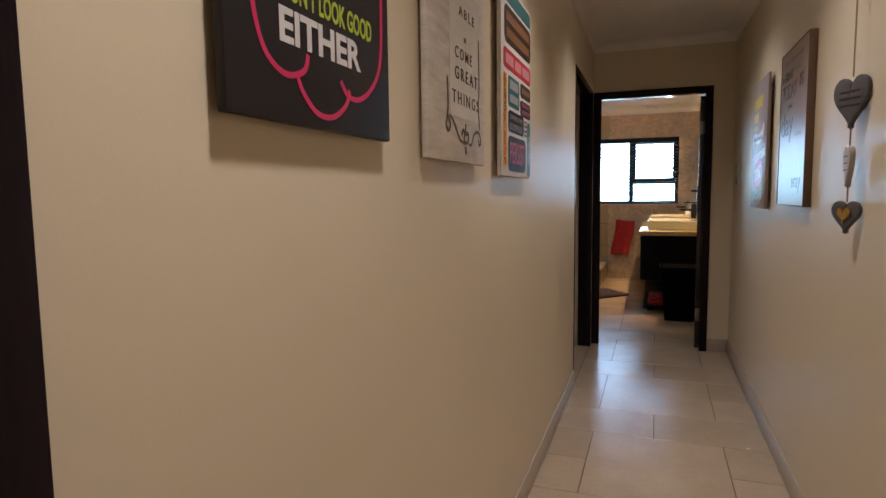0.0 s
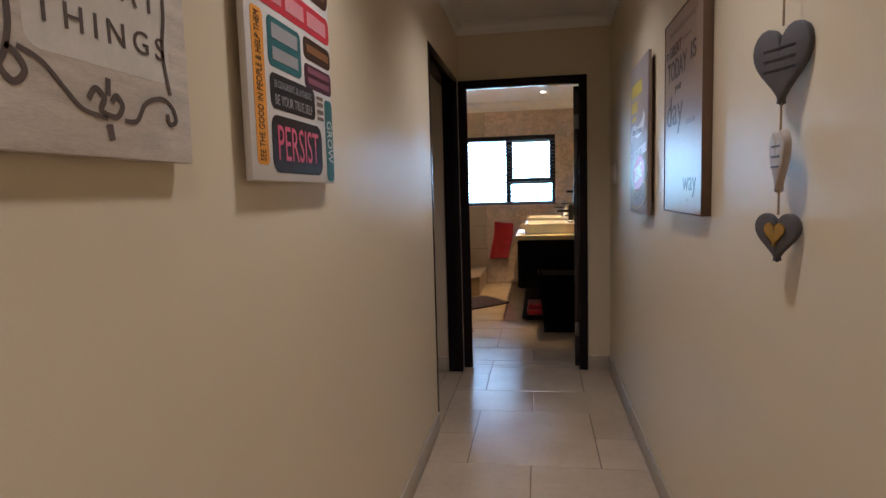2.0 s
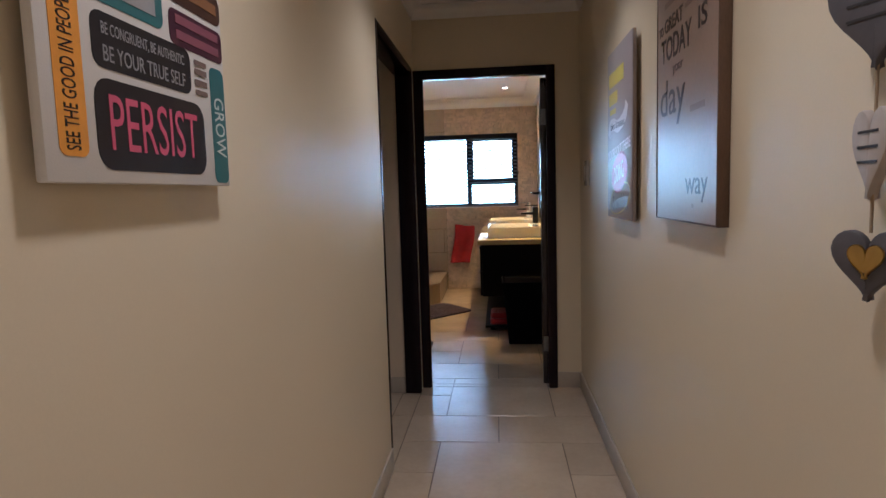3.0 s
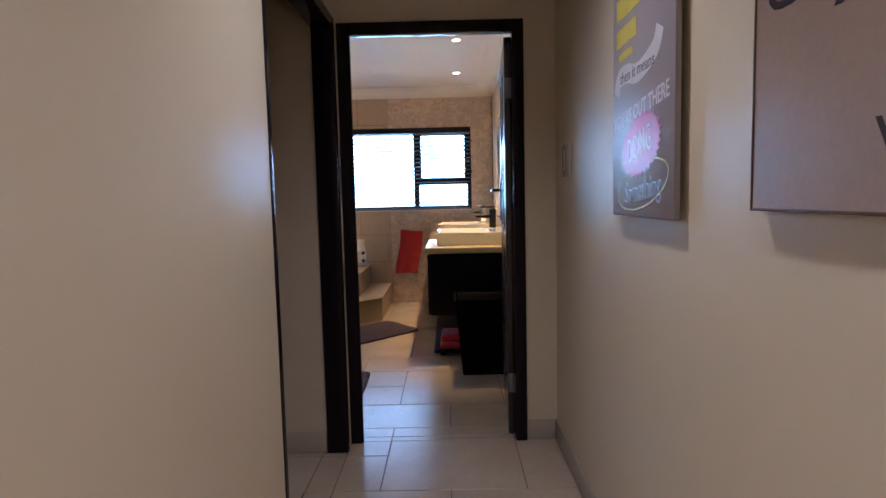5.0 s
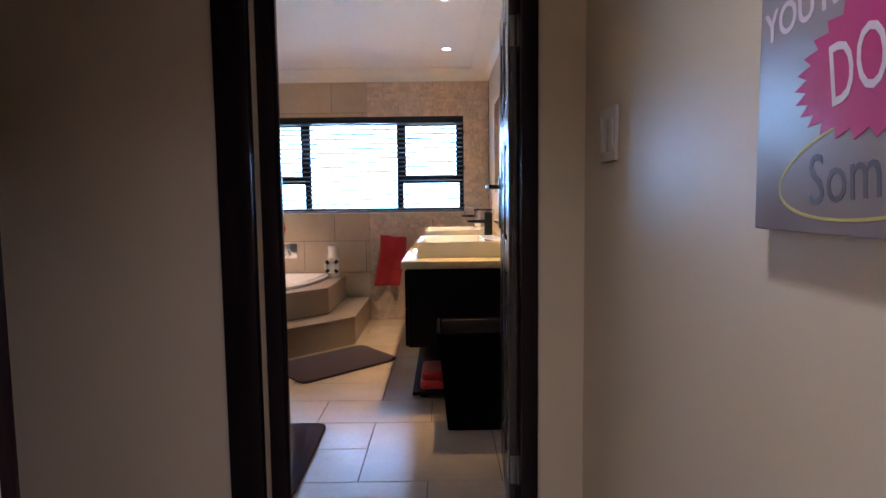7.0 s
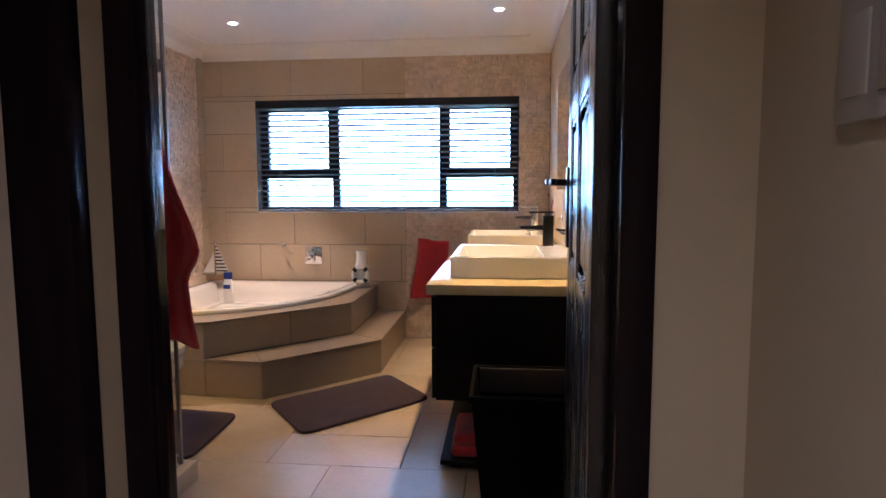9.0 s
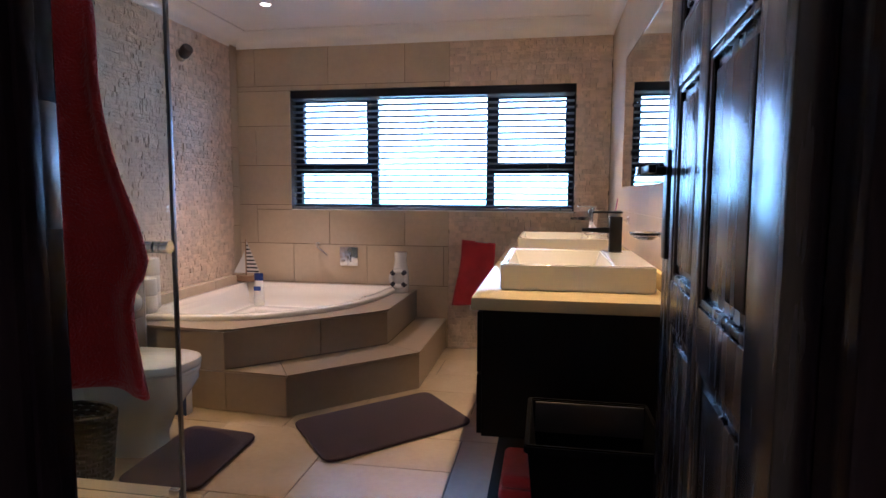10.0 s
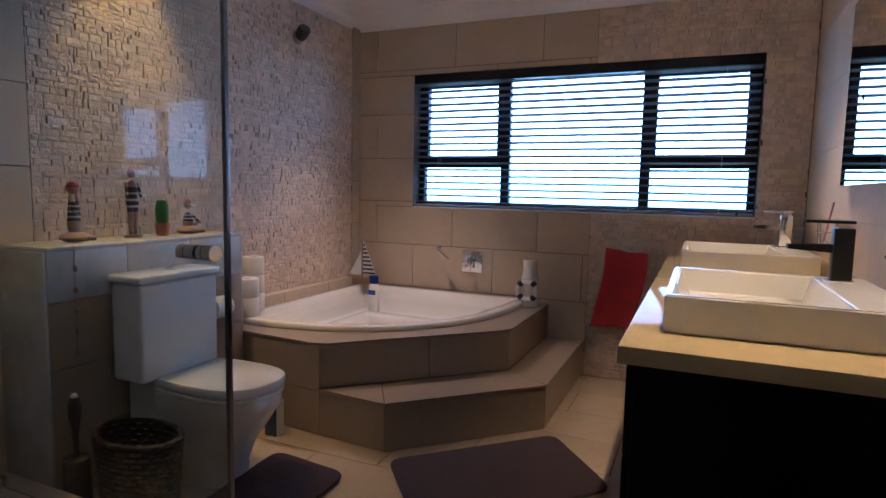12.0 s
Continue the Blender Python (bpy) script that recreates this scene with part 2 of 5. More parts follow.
# ---- structure ----
setting("wall_left_1", boxed(XL - T, XL, -2.0, ND0, 0, HC), M["wall"], "smooth cream painted corridor wall")
setting("wall_left_2", boxed(XL - T, XL, ND1, SD0, 0, HC), M["wall"], "smooth cream painted corridor wall hung with canvases")
b = boxed(XL - T, XL, ND0, ND1, DTOP, HC); box(b, XL - T, XL, SD0, SD1, DTOP + 0.005, HC); box(b, XL - T, XL, SD1, YE, 0, HC)
setting("wall_left_3", b, M["wall"], "cream painted wall over the side doorways")
setting("wall_right", boxed(XR, XR + T, -2.0, YE, 0, HC), M["wall"], "smooth cream painted corridor wall with pictures")
setting("wall_behind", boxed(XL - T, XR + T, -2.12, -2.0, 0, HC), M["wall"], "plain cream wall closing the corridor")
b = boxed(DX1, XR + T, YE, BY0 - 0.012, 0, HC); box(b, DX0 - 0.02, DX1, YE, BY0 - 0.012, DTOP, HC)
setting("wall_end", b, M["wall"], "cream wall round the dark bathroom door frame")
setting("ceiling_corridor", boxed(XL - T, XR + T, -2.0, YE, HC, HC + 0.1), M["ceil"], "white painted plaster ceiling")


def cove(bm, pts, z, drop, reach):
    """A hollow cove along a closed run of corners given in order round the room."""
    n = len(pts)
    prof = [(0.0, -drop), (0.008, -drop)]
    for k in range(7):
        a = math.pi / 2 * k / 6
        prof.append((0.010 + (reach - 0.018) * (1 - math.cos(a)), -drop + 0.004 + (drop - 0.012) * math.sin(a)))
    prof += [(reach, -0.006), (reach, 0.0), (0, 0)]
    rings = []
    for i, p in enumerate(pts):
        a, c = Vector(pts[i - 1]), Vector(pts[(i + 1) % n])
        p = Vector(p)
        d1, d2 = (p - a).normalized(), (c - p).normalized()
        nrm = Vector((-d1.y, d1.x)) + Vector((-d2.y, d2.x))
        rings.append([bm.verts.new((p.x + nrm.x * o, p.y + nrm.y * o, z + h)) for o, h in prof])
    for i in range(n):
        a, c = rings[i], rings[(i + 1) % n]
        for k in range(len(prof)):
            kk = (k + 1) % len(prof)
            bm.faces.new((a[k], c[k], c[kk], a[kk]))
    return bm


setting("cornice_corridor", cove(bmesh.new(), [(XL, -2.0), (XR, -2.0), (XR, YE), (XL, YE)], HC, 0.075, 0.075), M["ceil"], "white plaster cove cornice")
b = boxed(BX0 - 0.2, BX0, BY0 - 0.1, BY1 + 0.22, 0, HB)
setting("wall_bath_left", b, M["stonebed"], "bathroom wall under split stone cladding")
setting("wall_bath_right", boxed(BX1, BX1 + 0.15, BY0, BY1 + 0.22, 0, HB), M["grout"], "tiled bathroom wall behind the vanity")
b = boxed(BX0, DX0 - 0.02, BY0 - 0.14, BY0, 0, HB); box(b, DX1, BX1, BY0 - 0.012, BY0, 0, HB); box(b, DX0 - 0.02, DX1, BY0 - 0.012, BY0, DTOP, HB)
setting("wall_bath_door", b, M["wtile"], "beige tiled wall round the bathroom door")
b = boxed(BX0, WX0, BY1, BY1 + 0.22, 0, HB); box(b, WX1, BX1, BY1, BY1 + 0.22, 0, HB); box(b, WX0, WX1, BY1, BY1 + 0.22, 0, WZ0); box(b, WX0, WX1, BY1, BY1 + 0.22, WZ1, HB)
setting("wall_bath_window", b, M["grout"], "tiled bathroom wall with a wide window")
b = boxed(BX0 - 0.2, BX1 + 0.15, BY0 - 0.02, BY1 + 0.22, HB, HB + 0.1)
setting("ceiling_bath", b, M["bceil"], "white bathroom ceiling with downlights")
setting("cornice_bath", cove(bmesh.new(), [(BX0, BY0), (BX1, BY0), (BX1, BY1), (BX0, BY1)], HB, 0.098, 0.190), M["bceil"], "white plaster cove cornice")
# side room seen through the doorway
RX0, RY0 = -3.4, 2.2
b = boxed(RX0 - T, RX0, RY0, 5.362, 0, HC); box(b, RX0 - T, XL - T, RY0 - T, RY0, 0, HC); box(b, RX0 - T, XL - 0.101, 5.362, BY0 - 0.142, 0, HC); box(b, RX0, XL - T, RY0, 5.362, HC, HC + 0.1)
setting("side_room", b, M["greyroom"], "dim grey-beige room beyond the side doorway")
floor = setting("floor", boxed(RX0 - T, XR + T, -2.12, BY1 + 0.1, -0.12, -0.004), M["grout"], "cream ceramic tile floor with dark joints")
setting("ground", boxed(-60, 60, BY1 + 0.3, 120, -0.6, -0.5), M["grass"], "lawn outside the bathroom window")
setting("backdrop", boxed(-9, 7, 14.0, 14.05, -1.5, 6.5), M["outside"], "hazy bright sky and garden outside the window")

# skirtings
b = boxed(XR - 0.010, XR, -2.0, YE, 0, 0.105, 0.003)
setting("baseboard", b, M["skirt"], "beige-grey tile skirting")
setting("baseboard_2", boxed(XL, XL + 0.010, ND1, SD0, 0, 0.105, 0.003), M["skirt"], "beige-grey tile skirting")
setting("baseboard_3", boxed(DX1, XR - 0.012, YE - 0.012, YE, 0, 0.105, 0.003), M["skirt"], "beige-grey tile skirting")
setting("baseboard_4", boxed(RX0, XL - 0.105, 5.350, 5.361, 0, 0.105, 0.003), M["skirt"], "beige-grey tile skirting")


# ---- doors ----
def jambset(owner, axis, a0, a1, top, near, far, w=0.06):
    """Two jambs and a head of a door frame, along x ('x') or y ('y')."""
    for lo, hi, z0, z1, nm in ((a0, a0 + w, 0, top, "jamb"), (a1 - w, a1, 0, top, "jamb"), (a0 + w, a1 - w, top - w, top, "head")):
        bm = boxed(lo, hi, near, far, z0, z1, 0.004) if axis == "x" else boxed(near, far, lo, hi, z0, z1, 0.004)
        part(nm, bm, M["dark"], owner)


door1 = thing("door_1", (DX1, YE, 0), "dark-stained panelled bathroom door standing open in its frame", "door")
door1["kind"] = "structure"
jambset(door1, "x", DX0, DX1, DTOP, YF, 5.5165, 0.056)
# stop bead
part("stop_bead", boxed(DX0 + 0.056, DX0 + 0.064, YF + 0.010, YF + 0.036, 0, DTOP - 0.057, 0.002), M["dark"], door1)


def panel_door(owner, length, height, thick):
    """Leaf along +x from its hinge edge, front face at y=0 looking -y; returns parts in local space."""
    rails = [(0.0, 0.20), (0.955, 1.045), (1.445, 1.555), (height - 0.11, height)]
    out = []
    stiles = [(0.0, 0.118), (0.40, 0.47), (0.708, length)]
    for x0, x1 in stiles:
        out.append(("stile", boxed(x0, x1, 0, thick, 0, height, 0.004)))
    gaps = [(0.118, 0.40), (0.47, 0.708)]
    for z0, z1 in rails:
        for x0, x1 in gaps:
            out.append(("rail", boxed(x0, x1, 0.001, thick - 0.001, z0, z1, 0.003)))
    for (a, z0), (z1, c) in zip(rails, rails[1:]):
        for x0, x1 in gaps:
            bm = boxed(x0, x1, 0.012, thick - 0.012, z0, z1)
            for y in (0.002, thick - 0.018):
                box(bm, x0 + 0.035, x1 - 0.035, y + 0.004, y + 0.012, z0 + 0.035, z1 - 0.035, 0.004)
            out.append(("panel", bm))
            mo = bmesh.new()
            for y0, y1 in ((0.003, 0.014), (thick - 0.014, thick - 0.003)):
                for u0, u1, v0, v1 in ((x0, x0 + 0.016, z0, z1), (x1 - 0.016, x1, z0, z1), (x0 + 0.016, x1 - 0.016, z0, z0 + 0.016), (x0 + 0.016, x1 - 0.016, z1 - 0.016, z1)):
                    box(mo, u0, u1, y0, y1, v0, v1, 0.004)
            out.append(("moulding", mo))
    return out


LEAF = pose(0.240, 5.520, 0.008, 0, 0, 86.5)
for nm, bm in panel_door(door1, 0.845, 2.02, 0.042):
    bm.transform(LEAF)
    part(nm, bm, M["leaf"], door1)
for z in (0.233, 1.730):
    bm = boxed(0.201, 0.228, 5.5165, 5.5195, z, z + 0.10, 0.001)
    tube(bm, (0.2295, 5.512, z), (0.2295, 5.512, z + 0.10), 0.005)
    part("hinge", bm, M["steel"], door1, "dull steel butt hinge")
bm = boxed(0.238, 0.252, 6.285, 6.328, 1.09, 1.33, 0.003)
part("lock_plate", bm, M["blackmetal"], door1, "black lock plate")
bm = tube(bmesh.new(), (0.245, 6.307, 1.285), (0.190, 6.307, 1.285), 0.010); box(bm, 0.183, 0.199, 6.19, 6.317, 1.276, 1.294, 0.004)
part("handle", bm, M["blackmetal"], door1, "black lever handle")
part("handle", boxed(0.1755, 0.1835, 6.292, 6.317, 1.276, 1.294, 0.002), M["chrome"], door1, "bright lever end cap")
part("strike_plate", boxed(DX0 + 0.0555, DX0 + 0.0580, YF + 0.040, YF + 0.064, 1.19, 1.33, 0.001), M["steel"], door1, "dull steel strike plate")

door2 = tagged(thing("door_2", (XL, SD1, 0), "dark-stained open door frame of the side room", "door"), kind="structure")
JX0, JX1 = XL - 0.100, XL + 0.003
part("jamb", boxed(JX0, JX1, 5.345, SD1 - 0.001, 0, DTOP + 0.004, 0.004), M["dark"], door2)
part("jamb", boxed(JX0, JX1, SD0 + 0.001, SD0 + 0.032, 0, DTOP + 0.004, 0.003), M["dark"], door2)
part("head", boxed(JX0, JX1, SD0 + 0.033, 5.344, DTOP - 0.050, DTOP + 0.004, 0.004), M["dark"], door2)
door3 = tagged(thing("door_3", (XL, ND1, 0), "dark-stained door in the left corridor wall", "door"), kind="structure")
jambset(door3, "y", ND0, ND1, DTOP, XL - T, XL + 0.012, 0.07)
part("leaf", boxed(XL - 0.07, XL - 0.03, ND0 + 0.07, ND1 - 0.07, 0.01, DTOP - 0.07, 0.004), M["dark"], door3)

# ---- window ----
win = tagged(thing("window_1", (WX0, BY1, WZ0), "wide dark aluminium window with two side vents", "window"), kind="structure")
MX = (-1.417, -0.465)
fy0, fy1 = BY1 + 0.10, BY1 + 0.16
for x0, x1, z0, z1, nm in ((WX0, WX1, WZ1 - 0.055, WZ1, "frame_head"), (WX0, WX1, WZ0, WZ0 + 0.04, "frame_sill"), (WX0, WX0 + 0.045, WZ0 + 0.04, WZ1 - 0.055, "frame_side"), (WX1 - 0.045, WX1, WZ0 + 0.04, WZ1 - 0.055, "frame_side"),
                           (MX[0] - 0.032, MX[0] + 0.032, WZ0 + 0.04, WZ1 - 0.055, "mullion"), (MX[1] - 0.032, MX[1] + 0.032, WZ0 + 0.04, WZ1 - 0.055, "mullion"),
                           (WX0 + 0.045, MX[0] - 0.032, 1.395, 1.445, "transom"), (MX[1] + 0.032, WX1 - 0.045, 1.395, 1.445, "transom")):
    part(nm, boxed(x0, x1, fy0, fy1, z0, z1, 0.004), M["alu"], win)
for x0, x1 in ((WX0 + 0.045, MX[0] - 0.032), (MX[1] + 0.032, WX1 - 0.045)):
    for u0, u1, v0, v1 in ((x0, x0 + 0.03, 1.445, 2.007), (x1 - 0.03, x1, 1.445, 2.007), (x0 + 0.03, x1 - 0.03, 1.445, 1.475), (x0 + 0.03, x1 - 0.03, 1.977, 2.007)):
        part("sash_bar", boxed(u0, u1, fy0 - 0.008, fy1 - 0.01, v0, v1, 0.003), M["alu"], win)
for x0, x1, z0, z1 in ((WX0 + 0.045, MX[0] - 0.032, WZ0 + 0.04, 1.395), (WX0 + 0.075, MX[0] - 0.062, 1.475, 1.977), (MX[0] + 0.032, MX[1] - 0.032, WZ0 + 0.04, WZ1 - 0.055), (MX[1] + 0.032, WX1 - 0.045, WZ0 + 0.04, 1.395), (MX[1] + 0.062, WX1 - 0.075, 1.475, 1.977)):
    p = part("pane", boxed(x0, x1, fy0 + 0.025, fy0 + 0.029, z0, z1), M["pane"], win, "clear glass pane", None)
    p.visible_shadow = False
part("sill", boxed(WX0, WX1, BY1 - 0.006, fy0, WZ0 - 0.012, WZ0 + 0.004, 0.003), M["plastic"], win, "pale window sill")

# blind: head rail, slats, ladder cords, bottom rail
blind = thing("venetian_blind", ((WX0 + WX1) / 2, BY1 + 0.03, WZ1), "open slatted venetian blind hung in the window recess", "blind")
part("head_rail", boxed(WX0 + 0.003, WX1 - 0.003, BY1 - 0.004, BY1 + 0.05, WZ1 - 0.062, WZ1 - 0.002, 0.004), M["alu"], blind, "dark head rail")
slat0 = None
NS = 19
for i in range(NS):
    z = WZ0 + 0.045 + i * (WZ1 - 0.075 - WZ0 - 0.045) / (NS - 1)
    if slat0 is None:
        bm = bmesh.new()
        n = 6
        pts = []
        for k in range(n + 1):
            u = k / n - 0.5
            pts.append((u * 0.048, 0.004 * (1 - (2 * u) ** 2)))
        low = [(a, c - 0.0022) for a, c in reversed(pts)]
        prism(bm, pts + low, WX0 + 0.012, WX1 - 0.012, "x")
        slat0 = mesh_of("slat", bm, M["slat"], 40)
    s = new("slat", slat0)
    s.parent = blind
    s.matrix_parent_inverse = blind.matrix_basis.inverted()
    s.matrix_basis = pose(0, BY1 + 0.028, z, -13, 0, 0)
for x in (WX0 + 0.2, MX[0] + 0.1, -0.94, MX[1] - 0.08, WX1 - 0.2):
    bm = tube(bmesh.new(), (x, BY1 + 0.006, WZ0 + 0.02), (x, BY1 + 0.006, WZ1 - 0.06), 0.0012, n=6)
    tube(bm, (x, BY1 + 0.05, WZ0 + 0.02), (x, BY1 + 0.05, WZ1 - 0.06), 0.0012, n=6)
    part("ladder_cord", bm, M["plastic"], blind)
part("bottom_rail", boxed(WX0 + 0.012, WX1 - 0.012, BY1 + 0.006, BY1 + 0.05, WZ0 + 0.010, WZ0 + 0.026, 0.003), M["slat"], blind)
for x, z in ((WX1 - 0.10, 1.14), (WX1 - 0.075, 1.80)):
    bm = tube(bmesh.new(), (x, BY1 - 0.004, z), (x, BY1 - 0.004, WZ1 - 0.07), 0.001, n=6); tube(bm, (x, BY1 - 0.004, z - 0.03), (x, BY1 - 0.004, z), 0.008, 0.004, n=10)
    part("pull_cord", bm, M["alu"], blind)


# ---- lamps ----
def downlight(x, y, z, watts, color=(1.0, 0.66, 0.35), spread=125, blend=1.0, size=0.03):
    d = thing("downlight", (x, y, z), "small recessed white ceiling downlight, switched on; some are added out of view", "downlight", "ceiling downlights")
    part("ring", lathe(bmesh.new(), (x, y, z), [(0.030, -0.001), (0.032, -0.006), (0.040, -0.007), (0.045, -0.001)]), M["plastic"], d)
    part("bulb", lathe(bmesh.new(), (x, y, z), [(0.001, -0.0045), (0.029, -0.0045), (0.029, -0.002), (0.001, -0.002)]), M["bulb"], d, "glowing lens")
    lamp("downlight_lamp", (x, y, z - 0.03), watts, color, spread, blend, size)
    return d


# corridor lamps are unseen; the first and last are added to brighten its ends
for y, k in ((-1.2, 0.58), (0.95, 0.66), (2.55, 0.50), (4.06, 0.47)):
    downlight(-0.09, y, HC, HALL_W * k, (1.0, 0.85, 0.68), 124, 1.0, 0.07)
HALOGEN, YELLOW = (1.0, 0.66, 0.35), (1.0, 0.60, 0.20)
for x, y, k, color, spread, blend in ((0.02, 8.63, 1.65, YELLOW, 64, 1.0), (-1.913, 8.745, 1.6, HALOGEN, 70, 1.0), (0.00, 7.37, 1.60, YELLOW, 64, 1.0),
                                      (-1.95, 6.20, 0.06, HALOGEN, 88, 1.0), (-2.415, 7.50, 1.15, (1.0, 0.57, 0.13), 70, 1.0)):
    downlight(x, y, HB, BATH_W * k, color, spread, blend)


# ---- tiles and stones shared helpers ----
def cut_rect(r, hole):
    """What is left of a rectangle (u0, u1, v0, v1) outside a hole."""
    u0, u1, v0, v1 = r
    a0, a1, c0, c1 = hole
    if a1 <= u0 or a0 >= u1 or c1 <= v0 or c0 >= v1:
        return [r]
    out = []
    if v0 < c0: out.append((u0, u1, v0, c0))
    if v1 > c1: out.append((u0, u1, c1, v1))
    w0, w1 = max(v0, c0), min(v1, c1)
    if u0 < a0: out.append((u0, a0, w0, w1))
    if u1 > a1: out.append((a1, u1, w0, w1))
    return [q for q in out if q[1] - q[0] > 0.012 and q[3] - q[2] > 0.012]


# ---- bath on its tiled plinth ----
Z1, Z2 = 0.237, 0.466
OUT1 = [(BX0 + 0.002, 7.960), (-1.785, 7.902), (-1.405, 7.873), (-0.793, 8.481), (-0.795, BY1 - 0.012)]
OUT2 = [(BX0 + 0.002, 7.960), (-1.785, 7.902), (-1.044, 8.640), (-1.036, BY1 - 0.012)]
BC = (-2.500, 9.450)


def bath_outline(k=1.0, n=26):
    """The corner bath's rim: two straight backs and a bulging front, shrunk by k about the bowl's middle."""
    pts = [BC]
    for i in range(n + 1):
        a = math.pi / 2 * i / n
        c, si = max(0.0, math.cos(a)), max(0.0, math.sin(a))
        pts.append((BC[0] + 1.335 * c ** (2 / 2.55), BC[1] - 1.400 * si ** (2 / 2.55)))
    m = (-1.97, 8.86)
    return [(m[0] + (x - m[0]) * k, m[1] + (y - m[1]) * k) for x, y in pts]


plinth = thing("bath_plinth", (-1.5, 8.6, 0), "stepped beige tiled plinth carrying the corner bath", "bath plinth")


def face_tiles(run, z0, z1, cuts):
    """Upright tiles along a run of plan points; cuts: joints per stretch as fractions."""
    for (p, q), cs in zip(zip(run, run[1:]), cuts):
        p, q = Vector(p), Vector(q)
        d = (q - p)
        nrm = Vector((d.y, -d.x)).normalized()
        for a, c in zip([0.0] + cs, cs + [1.0]):
            u, v = p + d * a + d.normalized() * 0.0020, p + d * c - d.normalized() * 0.0020
            bm = prism(bmesh.new(), [(u.x, u.y), (v.x, v.y), (v.x - nrm.x * 0.011, v.y - nrm.y * 0.011), (u.x - nrm.x * 0.011, u.y - nrm.y * 0.011)], z0, z1)
            part("tile", bm, M["ptile"], plinth)


def inset(run, d):
    out = []
    for i, p in enumerate(run):
        p = Vector(p)
        ns = []
        if i: e = (p - Vector(run[i - 1])).normalized(); ns.append(Vector((e.y, -e.x)))
        if i < len(run) - 1: e = (Vector(run[i + 1]) - p).normalized(); ns.append(Vector((e.y, -e.x)))
        n_ = sum(ns, Vector((0, 0))).normalized()
        k = d / max(0.5, n_.dot(ns[0]))
        out.append((p.x - n_.x * k, p.y - n_.y * k))
    return out


core1, core2 = inset(OUT1, 0.0125), inset(OUT2, 0.0125)
part("core", prism(bmesh.new(), core1 + [(-1.30, BY1 - 0.012), (-1.30, 8.9), (-1.75, 8.15), (BX0 + 0.002, 8.15)], 0.0, Z1 - 0.012), M["grout"], plinth, "dark joint bed")
part("core", prism(bmesh.new(), core2 + [(-1.12, BY1 - 0.012), (-1.20, 8.75), (-1.55, 8.22), (-1.86, 8.02), (BX0 + 0.002, 8.03)], Z1 - 0.012, Z2 - 0.012), M["grout"], plinth, "dark joint bed")
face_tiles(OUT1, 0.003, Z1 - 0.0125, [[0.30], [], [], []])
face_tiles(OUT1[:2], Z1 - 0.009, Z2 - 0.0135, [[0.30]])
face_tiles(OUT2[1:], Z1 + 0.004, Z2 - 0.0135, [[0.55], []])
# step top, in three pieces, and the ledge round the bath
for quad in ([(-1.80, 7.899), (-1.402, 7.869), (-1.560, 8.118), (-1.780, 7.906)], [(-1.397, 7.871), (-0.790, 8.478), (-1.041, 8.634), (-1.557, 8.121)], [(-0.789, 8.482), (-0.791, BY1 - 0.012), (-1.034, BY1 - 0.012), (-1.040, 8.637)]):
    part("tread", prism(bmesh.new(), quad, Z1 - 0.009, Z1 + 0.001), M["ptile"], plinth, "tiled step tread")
rim = bath_outline(0.985)[1:]
bm = bmesh.new()
ring_o = []
src2 = inset(OUT2, -0.004)
seglen = [(Vector(b_) - Vector(a_)).length for a_, b_ in zip(src2, src2[1:])]
tot = sum(seglen)
for i in range(len(rim)):
    w = tot * (1 - i / (len(rim) - 1))
    k = 0
    while k < len(seglen) - 1 and w > seglen[k]:
        w -= seglen[k]; k += 1
    ring_o.append(Vector(src2[k]).lerp(Vector(src2[k + 1]), min(1.0, w / seglen[k])))
top = [[bm.verts.new((p[0], p[1], z)) for p in pl] for pl, z in ((ring_o, Z2), (rim, Z2), (rim, Z2 - 0.010), (ring_o, Z2 - 0.010))]
for a_, c_ in ((0, 1), (1, 2), (2, 3), (3, 0)):
    for i in range(len(rim) - 1):
        bm.faces.new((top[a_][i], top[a_][i + 1], top[c_][i + 1], top[c_][i]))
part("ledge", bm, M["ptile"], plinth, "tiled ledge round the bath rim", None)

bath = thing("corner_bath", (-1.97, 8.86, Z2), "white acrylic corner bath set in the tiled plinth", "bath")
bm = bmesh.new()


def tub_depth(k, i, n):
    """Depth of the moulded bowl below the rim: a deep round well, a seat in the corner and two arm rests."""
    a = 2 * math.pi * i / n
    wall = min(1.0, max(0.0, (0.905 - k) / (0.21 - 0.09 * math.cos(3 * a))))
    wall = wall * wall * (3 - 2 * wall)
    well = min(1.0, max(0.0, (0.66 - k) / 0.22))
    well = well * well * (3 - 2 * well)
    return 0.172 * wall + 0.17 * well


prof = [(1.0, 0.002), (1.003, 0.016), (0.998, 0.028), (0.988, 0.033), (0.930, 0.034), (0.915, 0.031)]
rings = [[bm.verts.new((x, y, Z2 + z)) for x, y in bath_outline(k)] for k, z in prof]
for q in range(1, 25):
    k = 0.905 - 0.80 * q / 24
    o = bath_outline(k)
    # the inner rings round off towards an oval
    w = min(1.0, q / 10)
    ring = []
    for i, (x, y) in enumerate(o):
        d = math.hypot(x + 1.97, y - 8.86)
        cap = 0.78 * k / 0.905
        f = 1.0 if d < cap else (cap + (d - cap) * (1 - w)) / d
        ring.append(bm.verts.new((-1.97 + (x + 1.97) * f, 8.86 + (y - 8.86) * f, Z2 + 0.030 - tub_depth(k, i, len(o)))))
    rings.append(ring)
